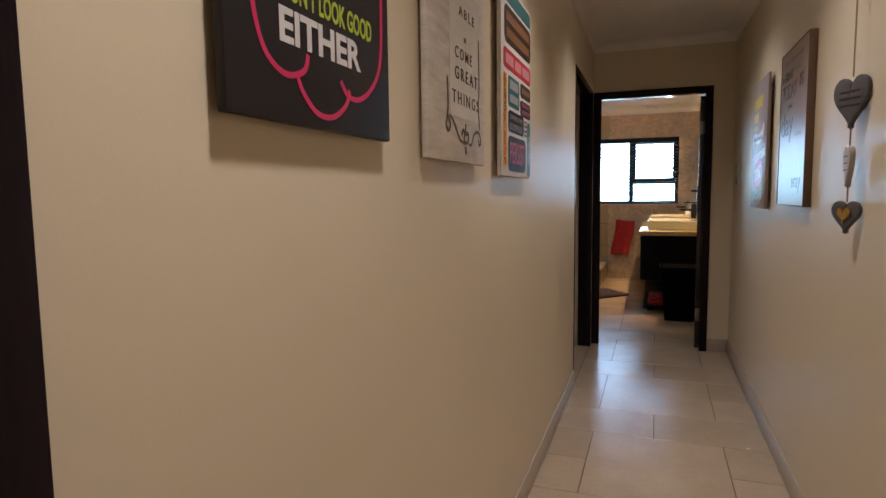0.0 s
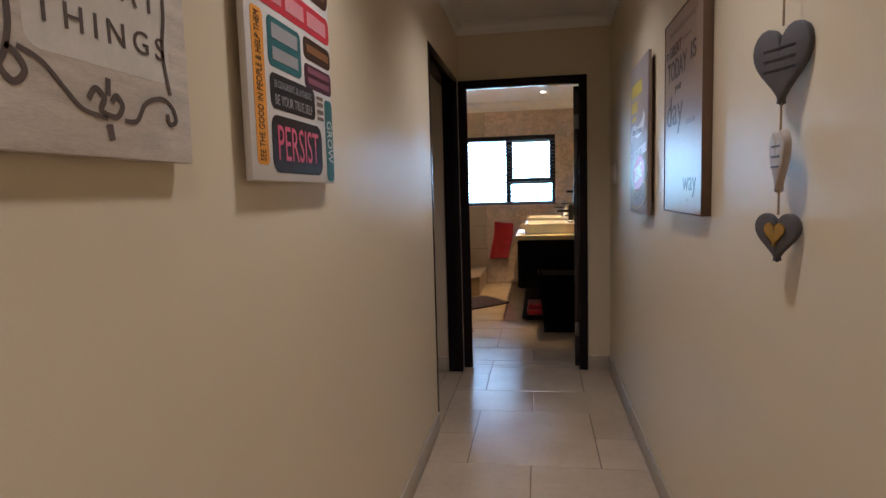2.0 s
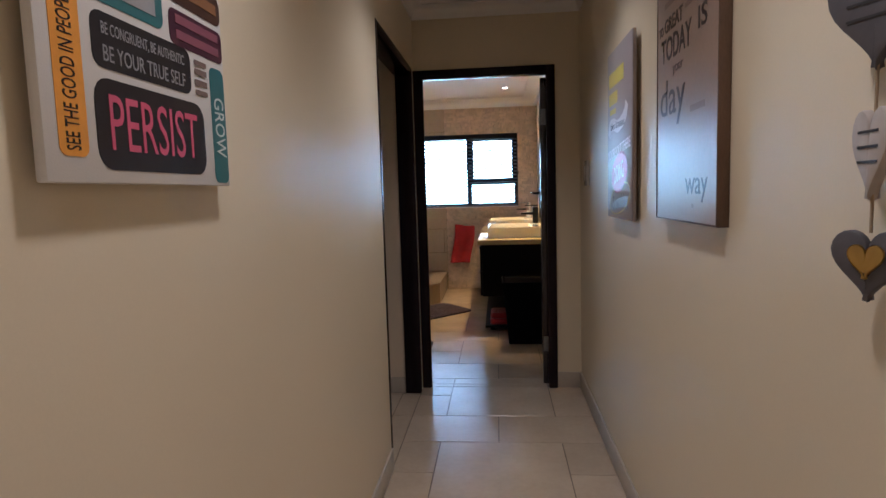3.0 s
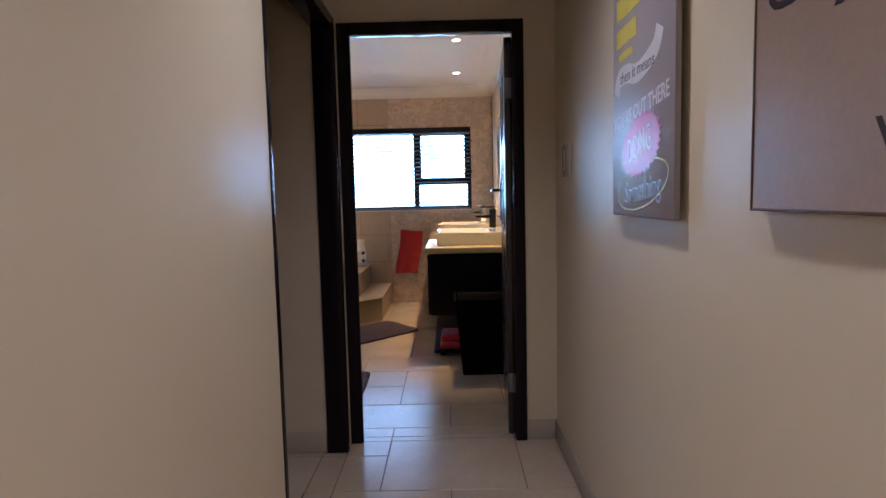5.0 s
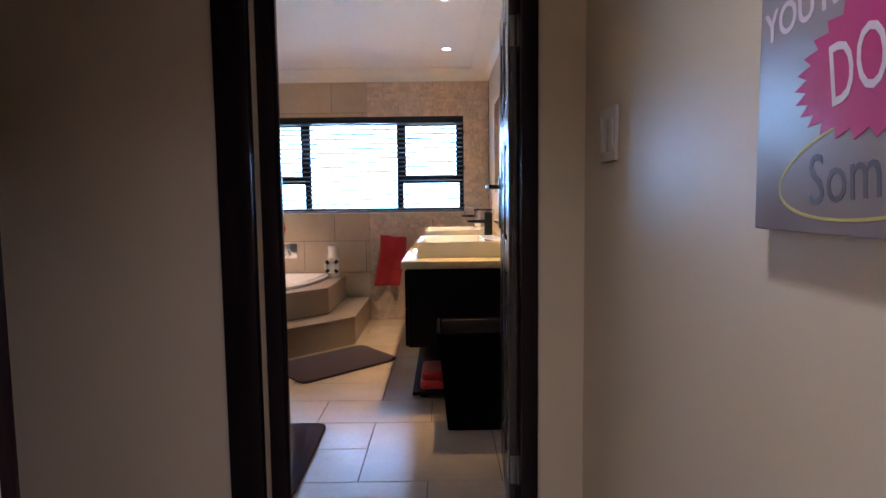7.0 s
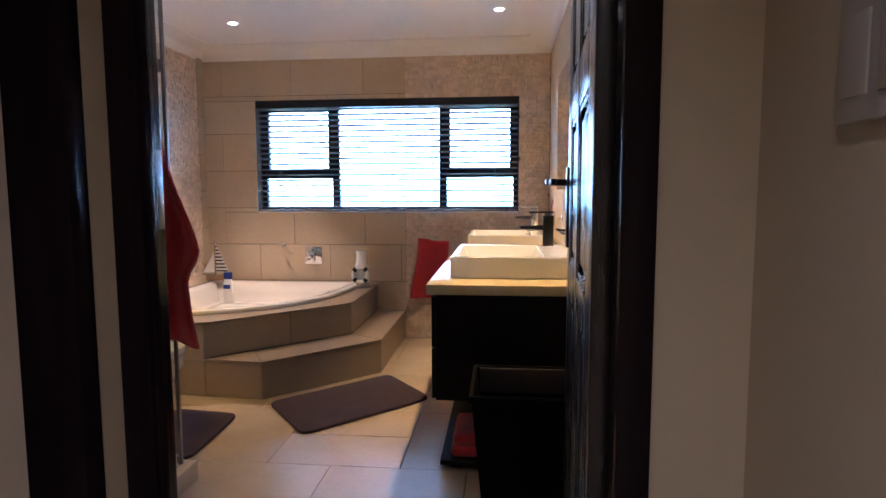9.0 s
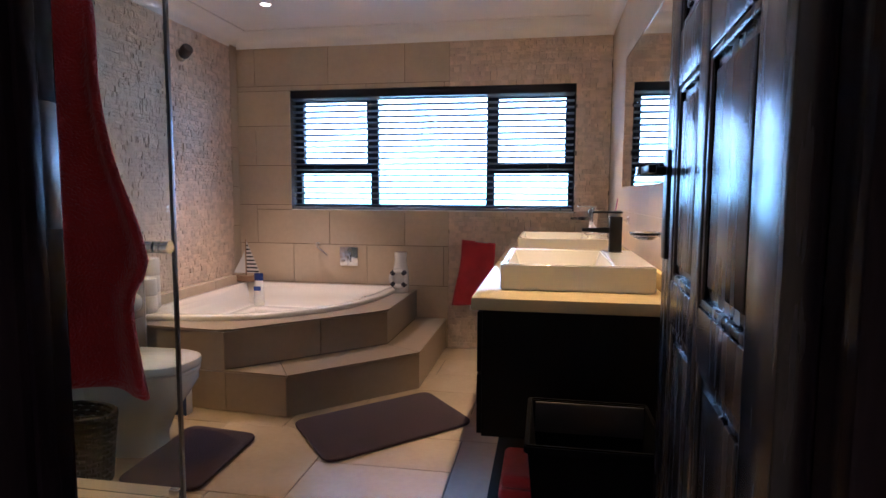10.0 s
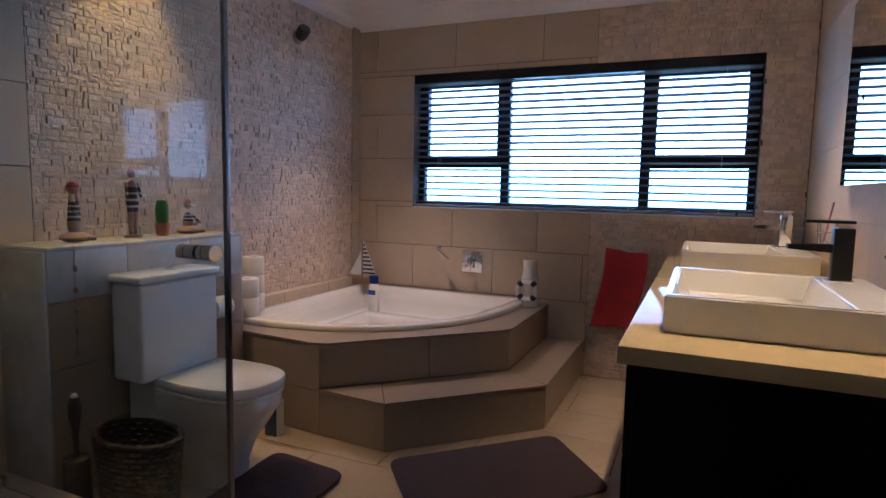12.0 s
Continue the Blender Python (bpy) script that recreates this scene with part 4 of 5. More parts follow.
black_c = paint("black_canvas", (0.012, 0.009, 0.012), 0.55, var=0.2, fine=400, bump=0.2)
c1, f = canvas(0.962, 1.405, 1.381, 1.985, 1, 0.028, black_c, "black canvas with white and green lettering in a pink cloud")
part("cloud_line", stroke([(1.010, 1.70), (1.010, 1.56), (1.030, 1.475), (1.075, 1.445), (1.122, 1.455), (1.135, 1.48)], 0.0085, f, 1), ink("hot_pink", (0.55, 0.02, 0.10)), c1, "pink painted line")
part("cloud_line", stroke([(1.105, 1.448), (1.120, 1.425), (1.155, 1.402), (1.200, 1.402), (1.240, 1.425), (1.252, 1.450)], 0.0085, f + 0.0004, 1), ink("hot_pink", (0.55, 0.02, 0.10)), c1, "pink painted line")
part("cloud_line", stroke([(1.225, 1.460), (1.250, 1.440), (1.295, 1.443), (1.345, 1.478), (1.370, 1.53), (1.375, 1.63), (1.370, 1.72)], 0.0085, f, 1), ink("hot_pink", (0.55, 0.02, 0.10)), c1, "pink painted line")
lettering("letter", "EITHER", 0.062, on_left(1.178, 1.506, f), ink("chalk_white", (0.62, 0.58, 0.56)), c1, 0.002, 0.225, "white slab lettering")
lettering("letter", "DON'T LOOK GOOD", 0.045, on_left(1.205, 1.557, f), ink("lime", (0.42, 0.50, 0.03)), c1, 0.001, 0.26, "lime green lettering")
bars(c1, [(1.14, 1.27, 1.615, 0.03), (1.06, 1.32, 1.68, 0.04), (1.08, 1.30, 1.76, 0.05), (1.06, 1.32, 1.85, 0.05)], ink("chalk_grey", (0.36, 0.33, 0.34)), f, 1)

white_wash = paint("whitewashed_board", (0.61, 0.54, 0.46), 0.6, var=0.26, scale=5, fine=60, bump=0.15, stretch=(1, 1.6, 9))
c2, f = canvas(1.565, 2.012, 1.363, 1.985, 1, 0.026, white_wash, "whitewashed canvas with grey lettering and scrollwork")
umber = ink("faded_umber", (0.105, 0.075, 0.062))
part("scroll_panel", rounded(bmesh.new(), 1.715, 1.965, 1.475, 1.93, 0.02, f - 0.0006, 1), ink("pale_panel", (0.68, 0.63, 0.56)), c2, "paler painted panel")
for txt, y, z, w, sz in (("COME", 1.822, 1.630, 0.14, 0.040), ("GREAT", 1.845, 1.580, 0.19, 0.044), ("THINGS", 1.842, 1.520, 0.225, 0.044), ("ABLE", 1.85, 1.735, 0.13, 0.034)):
    lettering("letter", txt, sz, on_left(y, z, f + 0.001), umber, c2, 0.0002, w, "dark brown lettering", 1.45)
bars(c2, [(1.76, 1.90, 1.80, 0.022), (1.76, 1.93, 1.86, 0.022), (1.825, 1.84, 1.672, 0.012)], ink("faded_umber_light", (0.20, 0.15, 0.13)), f + 0.001, 1)
for pts, w in (([(1.693, 1.56), (1.697, 1.50), (1.690, 1.465), (1.682, 1.447), (1.697, 1.434), (1.712, 1.447), (1.704, 1.462), (1.690, 1.470)], 0.009), ([(1.704, 1.472), (1.735, 1.462), (1.765, 1.437), (1.79, 1.418), (1.83, 1.412)], 0.007),
               ([(1.80, 1.432), (1.812, 1.446), (1.826, 1.436), (1.820, 1.420), (1.845, 1.415), (1.858, 1.430), (1.848, 1.442), (1.838, 1.432)], 0.009), ([(1.832, 1.405), (1.835, 1.385)], 0.012), ([(1.833, 1.44), (1.835, 1.462)], 0.010),
               ([(1.86, 1.412), (1.885, 1.415), (1.905, 1.440), (1.940, 1.452), (1.965, 1.442), (1.972, 1.424), (1.957, 1.418), (1.952, 1.432)], 0.008), ([(1.955, 1.70), (1.958, 1.58), (1.950, 1.52), (1.962, 1.46)], 0.008)):
    part("scroll", stroke(pts, w * 0.85, f + 0.0008, 1), umber, c2, "dark painted scroll", None)
c2.matrix_basis = Matrix.Translation((0, 0.038, 0)) @ c2.matrix_basis

white_c = paint("white_canvas", (0.66, 0.62, 0.58), 0.55, var=0.05, fine=400, bump=0.15)
c3, f = canvas(2.236, 2.690, 1.340, 1.960, 1, 0.030, white_c, "white canvas with coloured speech-bubble mottoes")
K = {"ink": (0.014, 0.010, 0.012), "orange": (0.72, 0.30, 0.03), "teal": (0.035, 0.13, 0.14), "plum": (0.055, 0.012, 0.028), "brown": (0.05, 0.022, 0.014), "cherry": (0.50, 0.03, 0.045)}
for (u0, u1, v0, v1), col, r in (((2.325, 2.602, 1.358, 1.476), "ink", 0.028), ((2.258, 2.308, 1.372, 1.672), "orange", 0.012), ((2.328, 2.568, 1.488, 1.560), "ink", 0.018), ((2.326, 2.495, 1.572, 1.672), "teal", 0.016), ((2.632, 2.684, 1.345, 1.548), "teal", 0.014),
                                 ((2.512, 2.685, 1.560, 1.616), "plum", 0.014), ((2.512, 2.685, 1.626, 1.676), "brown", 0.016), ((2.262, 2.685, 1.688, 1.752), "cherry", 0.018), ((2.275, 2.685, 1.770, 1.890), "brown", 0.03), ((2.28, 2.68, 1.90, 1.95), "teal", 0.015)):
    part("bubble", rounded(bmesh.new(), u0, u1, v0, v1, r, f, 1), ink(col + "_print", K[col]), c3, "printed bubble", None)
f2 = f + 0.0009
lettering("letter", "PERSIST", 0.105, on_left(2.463, 1.416, f2), ink("rose_print", (0.55, 0.09, 0.16)), c3, 0.0, 0.225, "rose pink condensed lettering")
lettering("letter", "BE YOUR TRUE SELF", 0.030, on_left(2.448, 1.507, f2), ink("grey_print", (0.30, 0.29, 0.29)), c3, 0.0, 0.20, "grey lettering")
lettering("letter", "BE CONGRUENT, BE AUTHENTIC", 0.022, on_left(2.448, 1.539, f2), ink("grey_print", (0.30, 0.29, 0.29)), c3, 0.0, 0.20, "grey lettering")
bars(c3, [(2.345, 2.475, 1.645, 0.030), (2.345, 2.475, 1.600, 0.026)], ink("grey_print", (0.30, 0.29, 0.29)), f2, 1)
bars(c3, [(2.53, 2.67, 1.602, 0.014), (2.53, 2.67, 1.578, 0.014)], ink("mauve_print", (0.22, 0.07, 0.10)), f2, 1)
bars(c3, [(2.53, 2.67, 1.652, 0.018), (2.30, 2.66, 1.855, 0.03), (2.30, 2.66, 1.805, 0.03)], ink("rust_print", (0.22, 0.10, 0.04)), f2, 1)
bars(c3, [(2.29, 2.40, 1.720, 0.034), (2.42, 2.52, 1.720, 0.034), (2.54, 2.66, 1.720, 0.034)], ink("pink_print", (0.62, 0.25, 0.27)), f2, 1)
bars(c3, [(2.580, 2.620, 1.545, 0.008), (2.580, 2.620, 1.530, 0.010), (2.580, 2.620, 1.512, 0.010), (2.580, 2.620, 1.496, 0.008)], ink("umber_print", (0.16, 0.11, 0.09)), f2, 1)
turn = Matrix.Rotation(radians(90), 4, "Z")
lettering("letter", "SEE THE GOOD IN PEOPLE & HELP THEM", 0.034, on_left(2.283, 1.522, f2) @ turn, ink("ink_print", K["ink"]), c3, 0.0, 0.285, "black lettering running upwards")
lettering("letter", "GROW", 0.050, on_left(2.658, 1.445, f2) @ Matrix.Rotation(radians(-90), 4, "Z"), ink("pale_print", (0.55, 0.58, 0.56)), c3, 0.0, 0.105, "white lettering running downwards")

lilac = paint("lilac_grey_canvas", (0.30, 0.26, 0.27), 0.38, spec=0.75, rvar=0.04, var=0.08, fine=400, bump=0.06, dist=0.0006)
c4, f = canvas(3.870, 4.358, 1.185, 1.890, -1, 0.030, lilac, "lilac grey canvas with a pink starburst and lettering")
LEAN = Matrix.Rotation(radians(9), 4, "Z")      # the motto climbs to its end
LEAN_C, LEAN_S = math.cos(radians(9)), math.sin(radians(9))
bm = bmesh.new()
pts = []
for i in range(60):
    a = 2 * math.pi * i / 60
    k = 1.04 if i % 2 else 0.90
    u, v = 0.160 * k * math.cos(a), 0.080 * k * math.sin(a)
    pts.append((4.107 + u * LEAN_C + v * LEAN_S, 1.374 - u * LEAN_S + v * LEAN_C))
part("starburst", prism(bm, pts, f, f - 0.0008, "x"), ink("magenta_print", (0.46, 0.05, 0.19), 0.35), c4, "magenta starburst", None)
lettering("letter", "DOING", 0.100, on_right(4.112, 1.372, f - 0.0011) @ LEAN, ink("lilac_white", (0.66, 0.58, 0.64), 0.35), c4, 0.0, 0.185, "pale lettering")
lettering("letter", "Something", 0.085, on_right(4.095, 1.256, f) @ Matrix.Rotation(radians(5), 4, "Z"), ink("slate_print", (0.10, 0.09, 0.11), 0.35), c4, 0.0, 0.285, "dark handwritten lettering")
part("oval", stroke([(4.10 + 0.20 * LEAN_C * math.cos(2 * math.pi * i / 14) + 0.058 * LEAN_S * math.sin(2 * math.pi * i / 14), 1.268 - 0.20 * LEAN_S * math.cos(2 * math.pi * i / 14) + 0.058 * LEAN_C * math.sin(2 * math.pi * i / 14)) for i in range(14)], 0.0036, f, -1, True, 4), ink("pale_yellow_print", (0.52, 0.46, 0.12), 0.35), c4, "yellow painted oval")
lettering("letter", "YOU'RE OUT THERE", 0.056, on_right(4.122, 1.466, f) @ Matrix.Rotation(radians(5), 4, "Z"), ink("lilac_white", (0.66, 0.58, 0.64), 0.35), c4, 0.0008, 0.445, "pale lettering")
part("banner", stroke([(4.315, 1.535), (4.29, 1.575), (4.22, 1.580), (4.14, 1.565), (4.06, 1.575), (3.99, 1.600), (3.965, 1.64)], 0.052, f, -1), ink("banner_white", (0.62, 0.60, 0.60), 0.35), c4, "white painted banner")
lettering("letter", "then it means", 0.046, on_right(4.14, 1.573, f - 0.0009), ink("slate_print", (0.10, 0.09, 0.11), 0.35), c4, 0.0, 0.28, "dark handwritten lettering")
bars(c4, [(4.14, 4.32, 1.690, 0.05), (4.17, 4.30, 1.635, 0.022), (4.02, 4.32, 1.77, 0.06)], ink("yellow_print", (0.60, 0.50, 0.05), 0.35), f, -1)

rose_board = paint("printed_board_rose", (0.37, 0.265, 0.20), 0.34, spec=0.8, rvar=0.04, var=0.12, scale=3, fine=90, bump=0.03)
brown_wood = paint("brown_frame_wood", (0.10, 0.055, 0.030), 0.45, var=0.3, fine=60, bump=0.15, stretch=(4, 4, 1))
pf = thing("framed_print", (XR, 3.28, 1.216), "rose-brown printed board in a thin wooden frame", "wall art", "corridor pictures")
part("board", boxed(XR - 0.028, XR - 0.002, 3.025, 3.532, 1.221, 1.883), rose_board, pf, "", None)
for y0, y1, z0, z1 in ((3.020, 3.025, 1.216, 1.888), (3.532, 3.537, 1.216, 1.888), (3.025, 3.532, 1.216, 1.221), (3.025, 3.532, 1.883, 1.888)):
    part("frame_bar", boxed(XR - 0.030, XR - 0.001, y0, y1, z0, z1, 0.001), brown_wood, pf, "brown wooden frame bar")
f = XR - 0.0283
dk = ink("warm_black_print", (0.045, 0.030, 0.030), 0.3)
for txt, y, z, w, sz in (("TODAY", 3.355, 1.705, 0.275, 0.095), ("IS", 3.135, 1.722, 0.065, 0.075), ("GREAT", 3.375, 1.775, 0.17, 0.054), ("TO", 3.495, 1.770, 0.045, 0.036), ("your", 3.330, 1.645, 0.09, 0.040), ("day", 3.385, 1.565, 0.235, 0.150), ("way", 3.17, 1.320, 0.17, 0.090)):
    lettering("letter", txt, sz, on_right(y, z, f), dk, pf, 0.0012 if txt.isupper() else 0.0, w, "dark lettering")
bars(pf, [(3.12, 3.46, 1.835, 0.016), (3.16, 3.27, 1.785, 0.012), (3.11, 3.22, 1.512, 0.016), (3.185, 3.20, 1.262, 0.010)], ink("faded_print", (0.27, 0.19, 0.145), 0.34), f, -1)


# ---- hanging hearts ----
def heart(w, h, thick):
    pts = []
    for i in range(36):
        a = 2 * math.pi * i / 36
        x = 16 * math.sin(a) ** 3 / 17.0
        y = (13 * math.cos(a) - 5 * math.cos(2 * a) - 2 * math.cos(3 * a) - math.cos(4 * a)) / 14.5
        pts.append((x * w / 2, y * h / 2))
    return prism(bmesh.new(), pts, -thick / 2, thick / 2, "y", 0.004)


HX, HY = XR - 0.030, 2.456
string = thing("heart_hanging", (HX, HY, 1.16), "three wooden hearts strung on twine from a brass hook", "wall hanging")
slate = paint("slate_grey_wood", (0.085, 0.078, 0.085), 0.6, var=0.15, fine=90, bump=0.15)
for z, w, h, a, matl, lab in ((1.548, 0.152, 0.152, -68, slate, "slate grey wooden heart"), (1.360, 0.095, 0.122, -94, paint("pale_washed_wood", (0.42, 0.36, 0.31), 0.6, var=0.15), "pale washed wooden heart"), (1.208, 0.105, 0.098, -60, slate, "slate grey wooden heart")):
    m = pose(HX, HY, z, 0, 0, a)
    bm = heart(w, h, 0.016); bm.transform(m)
    hp = part("heart", bm, matl, string, lab)
    if w < 0.11 and matl is slate:
        bm = heart(0.050, 0.048, 0.005); bm.transform(pose(HX, HY, z, 0, 0, a) @ pose(0, -0.010, 0.002))
        part("inlay", bm, M["brass"], hp, "small gilt heart")
    for k in range(3):
        bm = boxed(-w * 0.26, w * 0.26, -0.0092, -0.0085, -0.0018 + (0.020 - 0.020 * k), 0.0018 + (0.020 - 0.020 * k)); bm.transform(m)
        if not (w < 0.11 and matl is slate):
            part("text_bar", bm, ink("heart_script", (0.03, 0.028, 0.03)), hp, "", None)
twine = paint("twine", (0.35, 0.25, 0.15), 0.9, fine=300, bump=0.5)
for z0, z1 in ((1.610, 1.835), (1.405, 1.480), (1.245, 1.305)):
    part("twine", tube(bmesh.new(), (HX, HY, z0), (HX, HY, z1), 0.0022, n=8), twine, string, "brown twine")
bm = tube(bmesh.new(), (XR - 0.001, HY, 1.852), (HX - 0.004, HY, 1.850), 0.005); ball(bm, (HX - 0.005, HY, 1.850), 0.011); tube(bm, (HX, HY, 1.832), (HX, HY, 1.850), 0.004)
part("hook", bm, M["brass"], string, "brass hook")

# ---- switch ----
sw = thing("light_switch", (XR, 5.2, 1.33), "glossy white wall switch plate", "switch")
part("plate", boxed(XR - 0.012, XR - 0.0005, 5.100, 5.248, 1.328, 1.474, 0.004), M["gloss"], sw)
for y in (5.140, 5.208):
    part("rocker", boxed(XR - 0.0155, XR - 0.0122, y - 0.024, y + 0.024, 1.356, 1.446, 0.0015), M["gloss"], sw)

# ---- small things in the bathroom ----
bottle = thing("shampoo_bottle", (-2.28, 9.27, 0.326), "white shampoo bottle with a blue cap on the bath seat", "bottle")
part("body", lathe(bmesh.new(), (-2.28, 9.27, 0.326), [(0.002, 0), (0.040, 0.002), (0.044, 0.02), (0.043, 0.15), (0.034, 0.205), (0.026, 0.215)], 24, 1.0, 0.62), M["plastic"], bottle)
part("cap", lathe(bmesh.new(), (-2.28, 9.27, 0.326), [(0.036, 0.210), (0.038, 0.215), (0.038, 0.262), (0.034, 0.268), (0.002, 0.268)], 24, 1.0, 0.62), ink("cobalt_plastic", (0.01, 0.03, 0.22), 0.3), bottle, "blue cap")
part("label", boxed(-2.310, -2.250, 9.2405, 9.2425, 0.455, 0.490, 0.0), ink("cobalt_label", (0.02, 0.06, 0.30), 0.4), bottle, "blue printed label")
vase = thing("ceramic_bottle", (-1.132, 9.36, Z2), "white ceramic bottle with a lifebuoy decoration", "ornament")
part("body", lathe(bmesh.new(), (-1.132, 9.36, Z2), [(0.002, 0.001), (0.060, 0.001), (0.064, 0.02), (0.064, 0.17), (0.052, 0.21), (0.046, 0.25), (0.052, 0.305), (0.050, 0.315), (0.002, 0.312)]), M["white"], vase)
bm = bmesh.new()
nb = 24
for i in range(nb):
    a, c = 2 * math.pi * i / nb, 2 * math.pi * (i + 1) / nb
    tube(bm, (-1.132 + 0.062 * math.cos(a), 9.292, Z2 + 0.115 + 0.062 * math.sin(a)), (-1.132 + 0.062 * math.cos(c), 9.292, Z2 + 0.115 + 0.062 * math.sin(c)), 0.018, n=10)
lb = part("lifebuoy", bm, M["white"], vase, "white lifebuoy ring")
for k in range(4):
    a = math.pi / 4 + k * math.pi / 2
    c = Vector((-1.132 + 0.062 * math.cos(a), 9.292, Z2 + 0.115 + 0.062 * math.sin(a)))
    d = Vector((-math.sin(a), 0, math.cos(a))) * 0.016
    part("band", tube(bmesh.new(), c - d, c + d, 0.0195, n=12), ink("navy_band", (0.012, 0.012, 0.025)), lb, "dark band", None)

boat = thing("model_sailboat", (-2.44, 9.36, 0.508), "small wooden sailboat with striped sails", "ornament")
bx, by, bz = -2.44, 9.36, 0.509
wood = paint("driftwood", (0.30, 0.19, 0.11), 0.6, var=0.25, fine=80, bump=0.3)
part("hull", prism(bmesh.new(), [(bx - 0.115, bz + 0.058), (bx - 0.08, bz + 0.002), (bx + 0.09, bz + 0.002), (bx + 0.130, bz + 0.064), (bx + 0.02, bz + 0.046)], by - 0.022, by + 0.022, "y", 0.004), wood, boat)
part("mast", tube(bmesh.new(), (bx + 0.005, by, bz + 0.04), (bx + 0.005, by, bz + 0.345), 0.004, 0.003, 10), wood, boat)
part("sail", prism(bmesh.new(), [(bx - 0.004, bz + 0.07), (bx - 0.004, bz + 0.25), (bx - 0.105, bz + 0.07)], by - 0.0015, by + 0.0015, "y"), M["plastic"], boat, "plain pale sail", None)
main = part("sail", prism(bmesh.new(), [(bx + 0.012, bz + 0.07), (bx + 0.012, bz + 0.335), (bx + 0.128, bz + 0.07)], by - 0.0015, by + 0.0015, "y"), M["plastic"], boat, "striped sail", None)
for k in range(8):
    z = bz + 0.085 + k * 0.03
    x1_ = bx + 0.012 + 0.116 * (bz + 0.335 - z - 0.006) / 0.265
    part("stripe", boxed(bx + 0.012, x1_, by - 0.0030, by - 0.0016, z - 0.006, z + 0.006), ink("navy_band", (0.012, 0.012, 0.025)), main, "", None)

paper = paint("tissue_paper", (0.74, 0.70, 0.68), 0.95, var=0.04, fine=200, bump=0.3)
def roll(x, y, z, r=0.063, h=0.105):
    r_ = thing("toilet_roll", (x, y, z), "white toilet paper roll standing on the bath plinth", "toilet roll", "toilet rolls")
    part("paper", lathe(bmesh.new(), (x, y, z), [(0.021, 0.001), (r - 0.004, 0.0), (r, 0.005), (r, h - 0.005), (r - 0.004, h), (0.021, h - 0.001), (0.021, h - 0.03)]), paper, r_)
    part("core", lathe(bmesh.new(), (x, y, z), [(0.018, 0.002), (0.0205, 0.002), (0.0205, h - 0.002), (0.018, h - 0.002)]), ink("card_core", (0.36, 0.28, 0.2)), r_, "brown card core")
for k in range(2):
    roll(-2.418, 8.108, Z2 + 0.0350 + 0.1065 * k)
for k in range(3):
    roll(-2.488, 8.235, Z2 + 0.0350 + 0.1065 * k)

tap = thing("bath_mixer", (-1.602, BY1, 0.72), "square chrome bath mixer plate with a lever", "tap")
part("plate", boxed(-1.680, -1.524, BY1 - 0.020, BY1 - 0.0085, 0.642, 0.797, 0.004), M["chrome"], tap, "chrome plate")
bm = tube(bmesh.new(), (-1.602, BY1 - 0.02, 0.725), (-1.602, BY1 - 0.06, 0.725), 0.024); box(bm, -1.612, -1.592, BY1 - 0.072, BY1 - 0.058, 0.66, 0.73, 0.003)
part("lever", bm, M["chrome"], tap)
part("diverter", tube(bmesh.new(), (-1.655, BY1 - 0.02, 0.68), (-1.655, BY1 - 0.035, 0.68), 0.012), M["chrome"], tap)
spout = thing("bath_spout", (-1.86, BY1, 0.8), "slim chrome bath spout on the wall", "spout")
bm = tube(bmesh.new(), (-1.868, BY1 - 0.009, 0.815), (-1.868, BY1 - 0.018, 0.815), 0.020)
part("flange", bm, M["chrome"], spout)
bm = tube(bmesh.new(), (-1.868, BY1 - 0.015, 0.815), (-1.862, BY1 - 0.06, 0.80), 0.007); tube(bm, (-1.862, BY1 - 0.06, 0.80), (-1.755, BY1 - 0.10, 0.735), 0.008, 0.010)
part("pipe", bm, M["chrome"], spout)

# plain round fitting on the wall; it gives no light
vent = thing("wall_unit", (BX0, 8.74, 2.13), "small round brown wall fitting under the cornice", "wall unit")
bm = lathe(bmesh.new(), (0, 0, 0), [(0.002, 0.0), (0.042, 0.0), (0.044, 0.018), (0.036, 0.030), (0.002, 0.032)], 24); bm.transform(pose(BX0 + 0.012, 8.74, 2.185, 0, 90, 0))
part("flange", bm, ink("beige_case", (0.38, 0.32, 0.28)), vent)
bm = lathe(bmesh.new(), (0, 0, 0), [(0.002, 0.0), (0.030, 0.0), (0.040, 0.02), (0.040, 0.075), (0.032, 0.085), (0.002, 0.086)], 24); bm.transform(pose(BX0 + 0.040, 8.735, 2.180, 20, 55, 0))
part("head", bm, ink("dark_grille", (0.05, 0.04, 0.04)), vent, "dark brown round head")


